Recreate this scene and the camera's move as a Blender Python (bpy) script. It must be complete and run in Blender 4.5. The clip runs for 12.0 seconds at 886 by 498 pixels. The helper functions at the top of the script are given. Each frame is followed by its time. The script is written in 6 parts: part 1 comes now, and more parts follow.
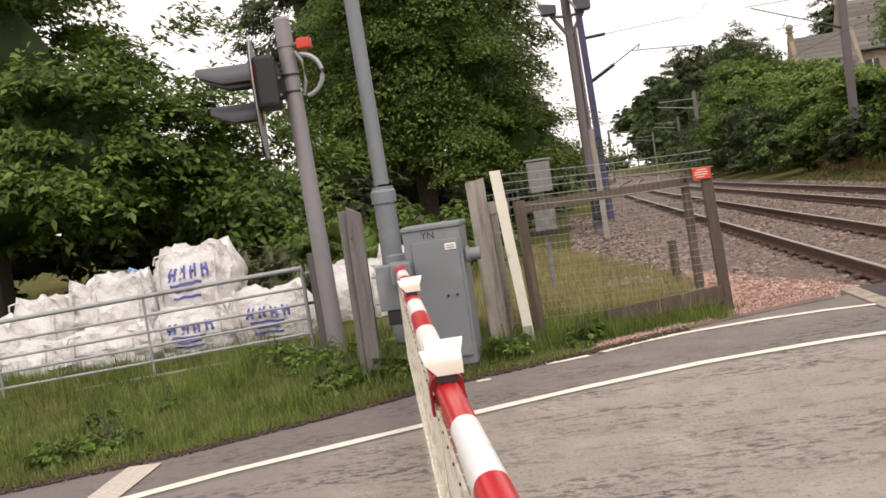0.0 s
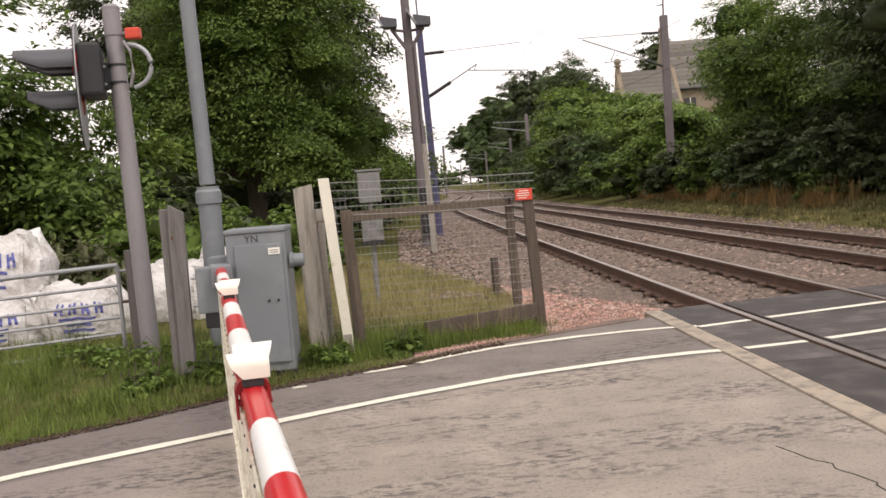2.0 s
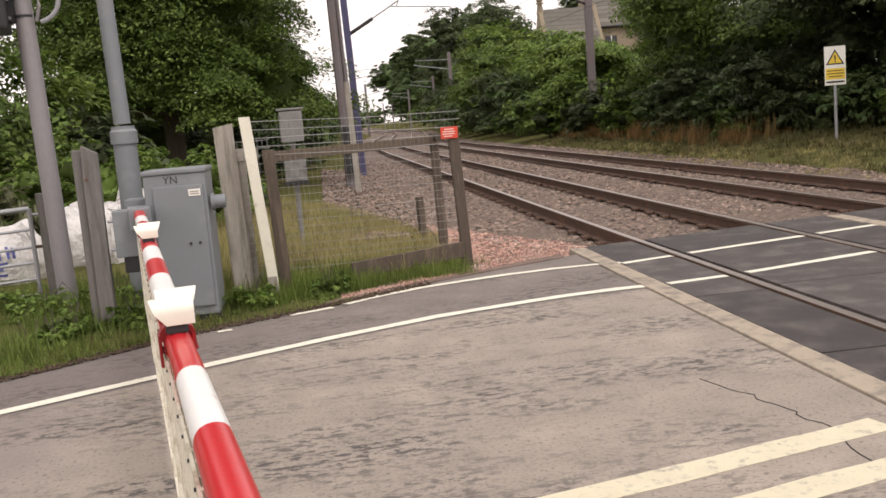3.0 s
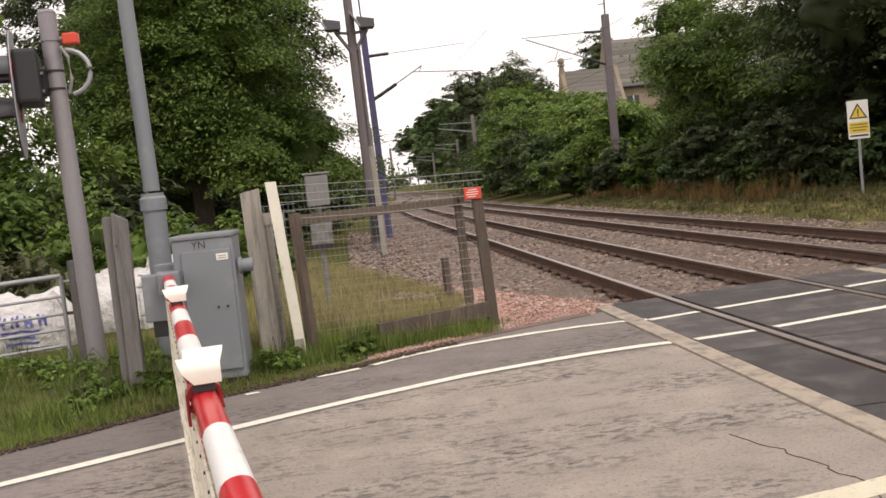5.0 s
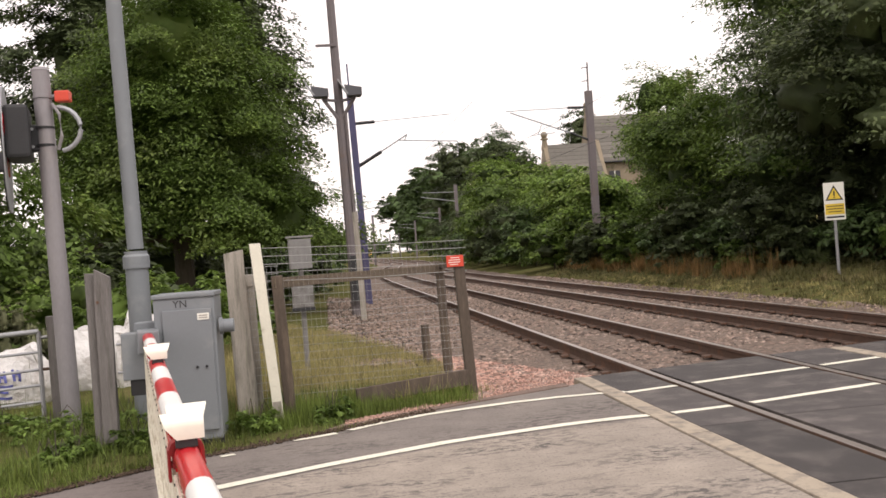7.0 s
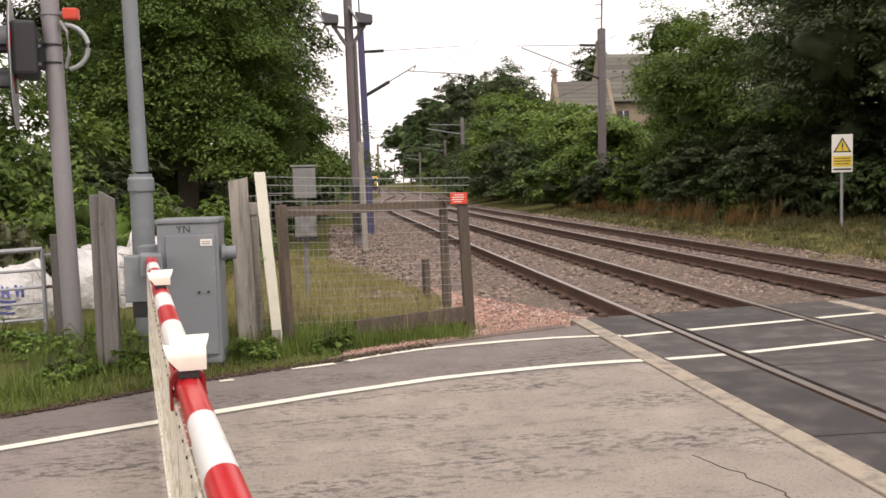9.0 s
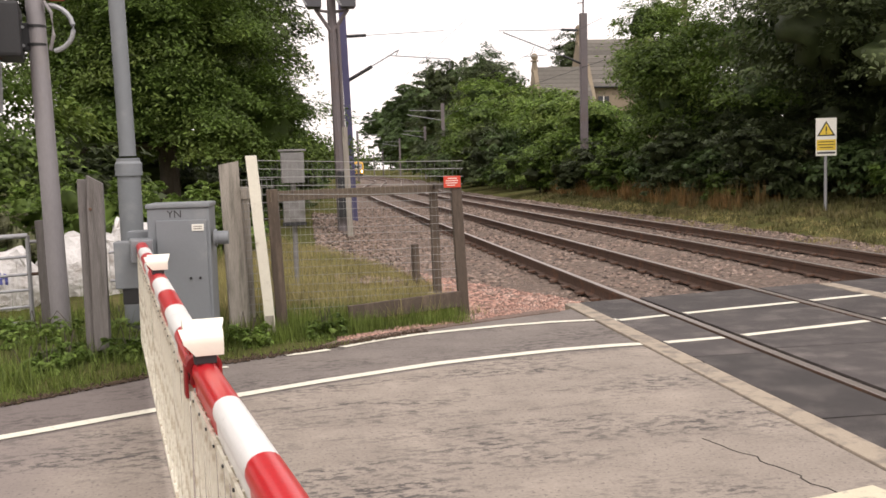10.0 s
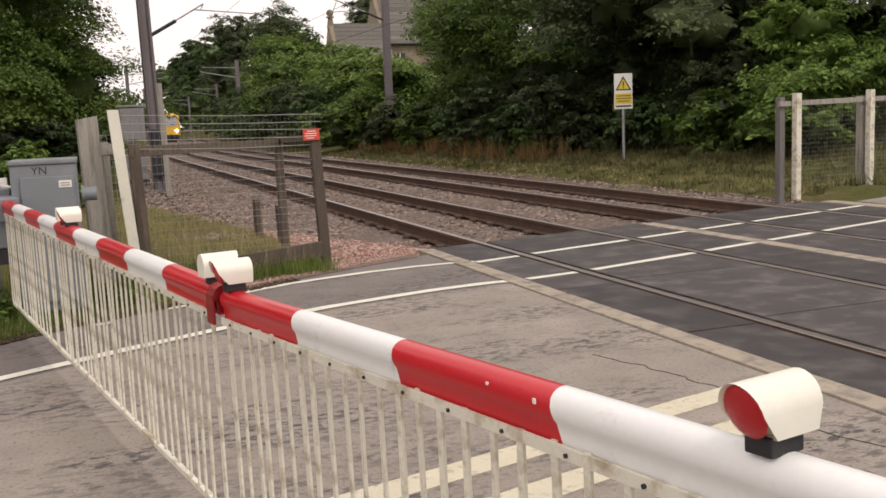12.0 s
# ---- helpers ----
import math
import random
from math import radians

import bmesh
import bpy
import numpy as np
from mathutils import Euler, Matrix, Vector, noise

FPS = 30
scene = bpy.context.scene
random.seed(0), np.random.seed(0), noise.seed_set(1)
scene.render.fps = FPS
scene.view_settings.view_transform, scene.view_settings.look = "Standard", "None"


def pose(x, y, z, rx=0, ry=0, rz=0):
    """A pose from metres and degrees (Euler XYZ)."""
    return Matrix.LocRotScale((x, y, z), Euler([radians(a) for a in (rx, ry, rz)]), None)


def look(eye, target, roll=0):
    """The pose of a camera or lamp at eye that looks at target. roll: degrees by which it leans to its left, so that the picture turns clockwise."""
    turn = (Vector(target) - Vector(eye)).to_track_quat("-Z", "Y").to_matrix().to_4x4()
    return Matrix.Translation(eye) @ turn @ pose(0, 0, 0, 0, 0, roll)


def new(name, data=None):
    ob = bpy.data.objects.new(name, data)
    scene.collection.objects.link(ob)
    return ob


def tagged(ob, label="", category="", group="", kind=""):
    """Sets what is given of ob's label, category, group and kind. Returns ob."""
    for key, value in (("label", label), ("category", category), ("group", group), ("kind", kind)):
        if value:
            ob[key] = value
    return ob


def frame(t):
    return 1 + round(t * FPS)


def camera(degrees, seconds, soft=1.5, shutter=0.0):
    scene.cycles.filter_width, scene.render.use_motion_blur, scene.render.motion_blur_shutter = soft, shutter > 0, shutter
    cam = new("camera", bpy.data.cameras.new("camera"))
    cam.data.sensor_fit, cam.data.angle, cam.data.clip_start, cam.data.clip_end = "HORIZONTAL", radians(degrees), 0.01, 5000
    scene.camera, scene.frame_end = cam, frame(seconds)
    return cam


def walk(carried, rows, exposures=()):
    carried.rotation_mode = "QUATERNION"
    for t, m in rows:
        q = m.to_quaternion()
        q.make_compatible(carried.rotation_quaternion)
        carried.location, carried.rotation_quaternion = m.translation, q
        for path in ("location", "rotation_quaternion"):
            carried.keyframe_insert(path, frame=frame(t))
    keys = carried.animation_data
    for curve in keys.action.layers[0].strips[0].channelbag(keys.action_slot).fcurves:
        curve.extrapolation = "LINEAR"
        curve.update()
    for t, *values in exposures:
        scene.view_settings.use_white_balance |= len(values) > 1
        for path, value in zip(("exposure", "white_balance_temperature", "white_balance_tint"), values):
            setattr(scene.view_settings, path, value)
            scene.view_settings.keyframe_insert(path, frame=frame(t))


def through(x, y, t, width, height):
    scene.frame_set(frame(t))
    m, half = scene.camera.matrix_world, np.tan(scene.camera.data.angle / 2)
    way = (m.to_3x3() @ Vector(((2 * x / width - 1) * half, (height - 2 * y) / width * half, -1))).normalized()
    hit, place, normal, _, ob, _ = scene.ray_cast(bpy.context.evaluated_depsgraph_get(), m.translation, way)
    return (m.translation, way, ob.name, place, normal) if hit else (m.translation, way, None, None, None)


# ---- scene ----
PATH = [
    (0, (-3.287, 0.680, 1.455), (-3.553, 2.659, 1.344), -8.3),
    (0.5, (-3.287, 0.615, 1.472), (-3.572, 2.584, 1.270), -6.3),
    (1, (-3.284, 0.631, 1.457), (-3.559, 2.607, 1.307), -7.4),
    (1.5, (-3.248, 0.621, 1.474), (-3.411, 2.609, 1.334), -7.0),
    (2, (-3.233, 0.619, 1.453), (-3.148, 2.613, 1.322), -4.5),
    (2.5, (-3.241, 0.662, 1.438), (-3.039, 2.633, 1.169), -3.9),
    (2.7, (-3.249, 0.693, 1.450), (-3.027, 2.662, 1.178), -4.5),
    (4.3, (-3.243, 0.655, 1.434), (-2.985, 2.627, 1.227), -5.0),
    (4.5, (-3.230, 0.669, 1.434), (-2.960, 2.641, 1.240), -5.2),
    (5, (-3.239, 0.645, 1.435), (-3.050, 2.632, 1.299), -5.9),
    (5.5, (-3.245, 0.649, 1.451), (-3.113, 2.640, 1.326), -5.6),
    (6, (-3.242, 0.625, 1.453), (-3.121, 2.619, 1.359), -4.9),
    (6.5, (-3.267, 0.583, 1.445), (-3.119, 2.578, 1.427), -4.4),
    (7, (-3.265, 0.583, 1.426), (-3.022, 2.568, 1.428), -4.1),
    (7.5, (-3.260, 0.602, 1.457), (-3.008, 2.584, 1.377), -3.1),
    (7.7, (-3.267, 0.590, 1.455), (-3.024, 2.572, 1.349), -2.9),
    (9.3, (-3.274, 0.559, 1.469), (-3.040, 2.541, 1.331), -1.3),
    (9.5, (-3.284, 0.610, 1.458), (-3.018, 2.589, 1.336), -2.1),
    (10, (-3.394, 0.683, 1.441), (-3.122, 2.657, 1.274), -1.7),
    (10.5, (-3.633, 0.693, 1.432), (-3.340, 2.668, 1.317), -5.3),
    (11, (-3.744, 0.604, 1.442), (-3.329, 2.559, 1.361), -2.6),
    (11.5, (-3.932, 0.569, 1.401), (-3.295, 2.459, 1.251), -3.5),
    (12, (-4.101, 0.469, 1.409), (-3.425, 2.332, 1.141), -2.4),
]
cam = camera(49.5, 12.0, soft=1.6)
walk(cam, [(t, look(eye, target, roll)) for t, eye, target, roll in PATH], [(0, 0.3), (2.5, 0.28), (4.5, 0.22), (6, 0.31), (9.5, 0.36), (11.5, 0.34), (12, 0.0)])

# ---- world, sun, exposure: bright overcast midday ----
world = bpy.data.worlds.new("sky")
scene.world = world
world.use_nodes = True
wn = world.node_tree.nodes
wl = world.node_tree.links
wn.clear()
sky = wn.new("ShaderNodeTexSky")
sky.sky_type = "NISHITA"
sky.sun_disc = False
sky.sun_elevation = radians(50)
sky.sun_rotation = radians(200)
sky.air_density = 1.0
sky.dust_density = 5.0
sky.ozone_density = 1.0
cloud = wn.new("ShaderNodeMixRGB")
cloud.inputs[0].default_value = 0.85
cloud.inputs[2].default_value = (13.0, 11.65, 11.2, 1)
wl.new(sky.outputs[0], cloud.inputs[1])
bg = wn.new("ShaderNodeBackground")
bg.inputs[1].default_value = 0.10
wo = wn.new("ShaderNodeOutputWorld")
wl.new(cloud.outputs[0], bg.inputs[0])
wl.new(bg.outputs[0], wo.inputs[0])
sun_data = bpy.data.lights.new("sun", "SUN")
sun_data.energy = 1.3
sun_data.angle = radians(14)
sun_data.color = (1.0, 0.94, 0.9)
sun = new("sun", sun_data)
sun.matrix_world = look((0, 0, 30), (-11, 20, 0))

# ---- materials ----
def material(name, base, rough=0.7, metal=0.0, vary=0.15, scale=6.0, fine=60.0, bump=0.2, tint=None, tint_amount=0.0,
             tint_scale=1.5, random_object=0.0, random_island=0.0, spec=0.5, stretch=(1, 1, 1), depth=0.01):
    """A surface with two scales of variation, optional stains of a second colour, and fine relief."""
    m = bpy.data.materials.new(name)
    m.use_nodes = True
    n, l = m.node_tree.nodes, m.node_tree.links
    b = n["Principled BSDF"]
    b.inputs["Roughness"].default_value = rough
    b.inputs["Metallic"].default_value = metal
    b.inputs["Specular IOR Level"].default_value = spec
    co = n.new("ShaderNodeTexCoord")
    mp = n.new("ShaderNodeMapping")
    mp.inputs["Scale"].default_value = stretch
    l.new(co.outputs["Object"], mp.inputs["Vector"])
    big = n.new("ShaderNodeTexNoise")
    big.inputs["Scale"].default_value = scale
    big.inputs["Detail"].default_value = 5
    l.new(mp.outputs[0], big.inputs["Vector"])
    small = n.new("ShaderNodeTexNoise")
    small.inputs["Scale"].default_value = fine
    small.inputs["Detail"].default_value = 4
    l.new(mp.outputs[0], small.inputs["Vector"])
    add = n.new("ShaderNodeMath")
    add.operation = "ADD"
    l.new(big.outputs["Fac"], add.inputs[0])
    l.new(small.outputs["Fac"], add.inputs[1])
    val = add.outputs[0]
    if random_object or random_island:
        src = n.new("ShaderNodeObjectInfo" if random_object else "ShaderNodeNewGeometry")
        out = src.outputs["Random"] if random_object else src.outputs["Random Per Island"]
        ma = n.new("ShaderNodeMath")
        ma.operation = "MULTIPLY_ADD"
        k = (random_object or random_island) / max(vary, 0.01)
        ma.inputs[1].default_value = k
        l.new(out, ma.inputs[0])
        l.new(val, ma.inputs[2])
        sub = n.new("ShaderNodeMath")
        sub.operation = "SUBTRACT"
        sub.inputs[1].default_value = k / 2
        l.new(ma.outputs[0], sub.inputs[0])
        val = sub.outputs[0]
    rng = n.new("ShaderNodeMapRange")
    rng.clamp = False
    rng.inputs["From Min"].default_value = 0.5
    rng.inputs["From Max"].default_value = 1.5
    rng.inputs["To Min"].default_value = 1 - vary
    rng.inputs["To Max"].default_value = 1 + vary
    l.new(val, rng.inputs["Value"])
    mix = n.new("ShaderNodeVectorMath")
    mix.operation = "SCALE"
    if tint is not None:
        tn = n.new("ShaderNodeTexNoise")
        tn.inputs["Scale"].default_value = tint_scale
        tn.inputs["Detail"].default_value = 6
        tn.inputs["Roughness"].default_value = 0.65
        l.new(mp.outputs[0], tn.inputs["Vector"])
        tr = n.new("ShaderNodeMapRange")
        tr.inputs["From Min"].default_value = 0.62 - 0.25 * tint_amount
        tr.inputs["From Max"].default_value = 0.78 - 0.2 * tint_amount
        l.new(tn.outputs["Fac"], tr.inputs["Value"])
        tm = n.new("ShaderNodeMixRGB")
        tm.inputs[1].default_value = (*base, 1)
        tm.inputs[2].default_value = (*tint, 1)
        l.new(tr.outputs[0], tm.inputs[0])
        l.new(tm.outputs[0], mix.inputs[0])
    else:
        mix.inputs[0].default_value = base
    l.new(rng.outputs[0], mix.inputs["Scale"])
    l.new(mix.outputs[0], b.inputs["Base Color"])
    if bump:
        bp = n.new("ShaderNodeBump")
        bp.inputs["Strength"].default_value = bump
        bp.inputs["Distance"].default_value = depth
        l.new(small.outputs["Fac"], bp.inputs["Height"])
        l.new(bp.outputs[0], b.inputs["Normal"])
    return m


def leaf_material(name, base, vary=0.35, through=0.35, tip=None):
    """Leaves: colour changes from leaf to leaf and over the crown, and some light passes through."""
    m = material(name, base, rough=0.55, vary=vary * 1.25, scale=0.9, fine=3.5, bump=0, random_island=0.5, spec=0.3, tint=tip, tint_amount=0.45, tint_scale=0.5)
    n, l = m.node_tree.nodes, m.node_tree.links
    b, out = n["Principled BSDF"], n["Material Output"]
    tr = n.new("ShaderNodeBsdfTranslucent")
    l.new(b.inputs["Base Color"].links[0].from_socket, tr.inputs["Color"])
    mx = n.new("ShaderNodeMixShader")
    mx.inputs[0].default_value = through
    l.new(b.outputs[0], mx.inputs[1])
    l.new(tr.outputs[0], mx.inputs[2])
    l.new(mx.outputs[0], out.inputs["Surface"])
    return m


def asphalt_material(name, base, worn, dark, older, side):
    """Chipped surface dressing: fine stones, bald streaks where the dark binder shows in flecks, and an older, duller stretch to the west."""
    m = material(name, base, rough=0.92, vary=0.26, scale=3.0, fine=55, bump=0.4, tint=worn, tint_amount=0.5, tint_scale=0.9, depth=0.005, spec=0.2)
    n, l = m.node_tree.nodes, m.node_tree.links
    b = n["Principled BSDF"]
    old = b.inputs["Base Color"].links[0].from_socket
    co = n.new("ShaderNodeTexCoord")

    def mapped(scale):
        mp = n.new("ShaderNodeMapping")
        mp.inputs["Rotation"].default_value = (0, 0, radians(-17))
        mp.inputs["Scale"].default_value = scale
        l.new(co.outputs["Object"], mp.inputs["Vector"])
        return mp.outputs[0]

    def mask(vec, scale, lo, hi, detail=4, rough=0.55):
        t = n.new("ShaderNodeTexNoise")
        t.inputs["Scale"].default_value = scale
        t.inputs["Detail"].default_value = detail
        t.inputs["Roughness"].default_value = rough
        l.new(vec, t.inputs["Vector"])
        r = n.new("ShaderNodeMapRange")
        r.inputs["From Min"].default_value, r.inputs["From Max"].default_value = lo, hi
        l.new(t.outputs["Fac"], r.inputs["Value"])
        return r.outputs[0]

    def math_node(op, x, y):
        q = n.new("ShaderNodeMath")
        q.operation = op
        for k, v in enumerate((x, y)):
            if isinstance(v, float):
                q.inputs[k].default_value = v
            else:
                l.new(v, q.inputs[k])
        return q.outputs[0]

    # streaks along the road, broken into flecks, over single dark chips
    streak = mask(mapped((0.45, 1.2, 1)), 1.3, 0.44, 0.60, 7, 0.7)
    fleck = mask(mapped((0.55, 1.0, 1)), 19.0, 0.49, 0.56, 6, 0.7)
    chip = mask(co.outputs["Object"], 42.0, 0.60, 0.66, 3)
    top = math_node("MAXIMUM", math_node("MULTIPLY", streak, fleck), math_node("MULTIPLY", chip, 0.6))
    sep = n.new("ShaderNodeSeparateXYZ")
    l.new(co.outputs["Object"], sep.inputs[0])
    wob = math_node("ADD", sep.outputs[0], math_node("MULTIPLY", mask(co.outputs["Object"], 1.6, 0.3, 0.7), 0.5))
    west = n.new("ShaderNodeMapRange")
    west.inputs["From Min"].default_value, west.inputs["From Max"].default_value = side, side - 0.9
    l.new(wob, west.inputs["Value"])
    mo = n.new("ShaderNodeMixRGB")
    mo.inputs[2].default_value = (*older, 1)
    l.new(math_node("MULTIPLY", west.outputs[0], 0.85), mo.inputs[0])
    l.new(old, mo.inputs[1])
    mx = n.new("ShaderNodeMixRGB")
    mx.inputs[2].default_value = (*dark, 1)
    l.new(math_node("MULTIPLY", top, 0.88), mx.inputs[0])
    l.new(mo.outputs[0], mx.inputs[1])
    l.new(mx.outputs[0], b.inputs["Base Color"])
    return m


ASPHALT = asphalt_material("asphalt", (0.272, 0.238, 0.205), (0.33, 0.288, 0.245), (0.062, 0.058, 0.058), (0.205, 0.176, 0.166), -4.1)
ASPHALT_DARK = asphalt_material("asphalt_edge", (0.185, 0.164, 0.15), (0.215, 0.19, 0.17), (0.085, 0.075, 0.07), (0.165, 0.142, 0.134), -3.6)
LINE_PAINT = material("road_paint", (0.68, 0.66, 0.56), rough=0.8, vary=0.12, scale=6, fine=120, bump=0.4, tint=(0.3, 0.28, 0.25), tint_amount=0.2, tint_scale=22)
LINE_WORN = material("worn_white_paint", (0.5, 0.45, 0.375), rough=0.85, vary=0.12, scale=6, fine=120, bump=0.3, tint=(0.33, 0.285, 0.24), tint_amount=0.5, tint_scale=40)
LINE_YELLOW = material("worn_cream_paint", (0.58, 0.53, 0.395), rough=0.8, vary=0.12, scale=6, fine=120, bump=0.4, tint=(0.26, 0.25, 0.22), tint_amount=0.3, tint_scale=16)
BEAM = material("concrete_beam", (0.34, 0.29, 0.225), rough=0.9, vary=0.15, scale=4, fine=80, bump=0.5, tint=(0.19, 0.165, 0.14), tint_amount=0.6, tint_scale=6)
RUBBER = material("rubber_panel", (0.05, 0.043, 0.0415), rough=0.75, vary=0.35, scale=3, fine=140, bump=0.5, random_object=0.25, tint=(0.095, 0.083, 0.077), tint_amount=0.55, tint_scale=3)
RUST = material("rusty_steel", (0.10, 0.062, 0.045), rough=0.85, vary=0.3, scale=9, fine=70, bump=0.4, metal=0.15, tint=(0.17, 0.085, 0.05), tint_amount=0.4, tint_scale=4)
RAIL_TOP = material("polished_rail", (0.36, 0.32, 0.29), rough=0.42, metal=1.0, vary=0.1, scale=8, fine=90, bump=0.05)
BALLAST = material("ballast_bed", (0.125, 0.092, 0.073), rough=0.95, vary=0.4, scale=5, fine=22, bump=1.0, tint=(0.26, 0.2, 0.16), tint_amount=0.5, tint_scale=12, depth=0.05)
STONE = material("ballast_stone", (0.185, 0.135, 0.108), rough=0.9, vary=0.2, scale=9, fine=50, bump=0.3, random_island=0.75, tint=(0.27, 0.215, 0.18), tint_amount=0.5, tint_scale=3)
STONE_PINK = material("pink_ballast_stone", (0.36, 0.215, 0.17), rough=0.9, vary=0.2, scale=9, fine=50, bump=0.3, random_island=0.6, tint=(0.42, 0.33, 0.28), tint_amount=0.5, tint_scale=4)
SLEEPER = material("concrete_sleeper", (0.13, 0.105, 0.085), rough=0.9, vary=0.2, scale=6, fine=60, bump=0.4)
EARTH = material("grassy_ground", (0.088, 0.09, 0.035), rough=1, spec=0.0, vary=0.35, scale=1.5, fine=14, bump=0.8, tint=(0.14, 0.115, 0.057), tint_amount=0.5, tint_scale=0.6, depth=0.05)
SOIL = material("dark_soil", (0.075, 0.055, 0.04), rough=1, vary=0.3, scale=9, fine=60, bump=0.4, random_island=0.5, spec=0.1)
GRAVEL = material("pink_gravel", (0.19, 0.135, 0.112), rough=0.95, vary=0.3, scale=9, fine=90, bump=0.9, tint=(0.13, 0.1, 0.08), tint_amount=0.4, tint_scale=4, depth=0.02)
GRASS = leaf_material("grass_blades", (0.15, 0.2, 0.046), vary=0.45, through=0.45, tip=(0.3, 0.26, 0.105))
GRASS_BANK = leaf_material("bank_grass", (0.125, 0.12, 0.045), vary=0.35, through=0.35, tip=(0.23, 0.18, 0.085))
GRASS_RUSSET = leaf_material("russet_grass", (0.25, 0.155, 0.06), vary=0.35, through=0.4, tip=(0.17, 0.145, 0.055))
GRASS_DRY = leaf_material("dry_grass", (0.35, 0.305, 0.135), vary=0.35, through=0.45, tip=(0.27, 0.27, 0.09))
GREY_STEEL = material("grey_painted_steel", (0.185, 0.2, 0.215), rough=0.5, vary=0.08, scale=3, fine=120, bump=0.05, tint=(0.235, 0.245, 0.25), tint_amount=0.35, tint_scale=3)
GALV = material("galvanised_steel", (0.34, 0.345, 0.36), rough=0.5, metal=0.35, vary=0.12, scale=5, fine=60, bump=0.08, tint=(0.26, 0.25, 0.25), tint_amount=0.4, tint_scale=4)
GALV_OLD = material("dull_galvanised_steel", (0.21, 0.205, 0.2), rough=0.65, metal=0.2, vary=0.25, scale=7, fine=50, bump=0.15, tint=(0.13, 0.12, 0.11), tint_amount=0.5, tint_scale=6)
PIPE = material("weathered_grey_pipe", (0.25, 0.235, 0.245), rough=0.55, metal=0.2, vary=0.12, scale=4, fine=60, bump=0.08, tint=(0.3, 0.27, 0.26), tint_amount=0.4, tint_scale=3, stretch=(1, 1, 0.3))
RED = material("red_gloss", (0.5, 0.01, 0.018), rough=0.28, vary=0.08, scale=5, fine=70, bump=0.04, tint=(0.36, 0.03, 0.03), tint_amount=0.12, tint_scale=6)
WHITE = material("white_gloss", (0.76, 0.76, 0.74), rough=0.35, vary=0.05, scale=5, fine=70, bump=0.04, tint=(0.5, 0.48, 0.43), tint_amount=0.1, tint_scale=10)
WHITE_OLD = material("old_white_paint", (0.7, 0.67, 0.56), rough=0.55, vary=0.1, scale=6, fine=70, bump=0.15, tint=(0.36, 0.29, 0.19), tint_amount=0.55, tint_scale=11)
POST_WHITE = material("white_post_paint", (0.72, 0.69, 0.58), rough=0.6, vary=0.1, scale=6, fine=70, bump=0.2, tint=(0.45, 0.4, 0.3), tint_amount=0.15, tint_scale=7)
RED_DARK = material("dark_red_paint", (0.26, 0.012, 0.015), rough=0.4, vary=0.15, scale=9, fine=70, bump=0.05)
CREAM_PLASTIC = material("cream_plastic", (0.78, 0.76, 0.66), rough=0.4, vary=0.05, scale=4, fine=40, bump=0.03)
BLACK = material("black_rubber", (0.02, 0.02, 0.022), rough=0.6, vary=0.2, scale=8, fine=60, bump=0.1)
WOOD_GREY = material("weathered_grey_timber", (0.165, 0.152, 0.145), rough=0.9, vary=0.3, scale=3, fine=26, bump=0.6, stretch=(9, 9, 0.8), tint=(0.11, 0.1, 0.09), tint_amount=0.4, tint_scale=2)
WOOD_PALE = material("pale_weathered_timber", (0.33, 0.30, 0.26), rough=0.9, vary=0.3, scale=3, fine=26, bump=0.6, stretch=(9, 9, 0.8), tint=(0.17, 0.16, 0.13), tint_amount=0.5, tint_scale=2)
WOOD_BROWN = material("brown_stained_timber", (0.085, 0.065, 0.05), rough=0.9, vary=0.3, scale=3, fine=26, bump=0.6, stretch=(6, 6, 0.8), tint=(0.15, 0.115, 0.085), tint_amount=0.5, tint_scale=2)
WOOD_RAIL = material("brown_timber_rail", (0.135, 0.105, 0.075), rough=0.9, vary=0.3, scale=3, fine=26, bump=0.6, stretch=(0.8, 8, 8), tint=(0.07, 0.055, 0.045), tint_amount=0.4, tint_scale=2)
WIRE = material("galvanised_wire", (0.34, 0.34, 0.33), rough=0.5, metal=0.3, vary=0.1, bump=0)
BARK = material("bark", (0.07, 0.058, 0.045), rough=0.95, vary=0.35, scale=4, fine=22, bump=0.8, stretch=(3, 3, 0.7))
LEAF_MID = leaf_material("mid_green_leaves", (0.10, 0.155, 0.03), tip=(0.165, 0.215, 0.05))
LEAF_BRIGHT = leaf_material("bright_green_leaves", (0.145, 0.22, 0.045), tip=(0.22, 0.275, 0.07))
# dark-leaved trees, and shade put into undergrowth and crown insides by colour
LEAF_DARK_SHADE = leaf_material("dark_and_shaded_leaves", (0.068, 0.09, 0.036), through=0.25, tip=(0.11, 0.135, 0.05))
# distant trees; also the darker core that paints shade inside nearer crowns
LEAF_FAR_INNER = leaf_material("distant_and_inner_leaves", (0.07, 0.11, 0.035), through=0.25, tip=(0.1, 0.145, 0.05))
LEAF_PALE = leaf_material("grey_green_leaves", (0.2, 0.21, 0.11), tip=(0.28, 0.26, 0.15))
BAG = material("white_woven_bag", (0.62, 0.605, 0.59), rough=0.7, vary=0.14, scale=3, fine=7, bump=1.0, tint=(0.40, 0.36, 0.33), tint_amount=0.45, tint_scale=4, depth=0.07)
BLUE_PRINT = material("blue_print", (0.10, 0.11, 0.33), rough=0.7, vary=0.15, scale=14, fine=60, bump=0.1)
SIGN_WHITE = material("sign_white", (0.75, 0.74, 0.68), rough=0.5, vary=0.06, scale=5, fine=60, bump=0.02)
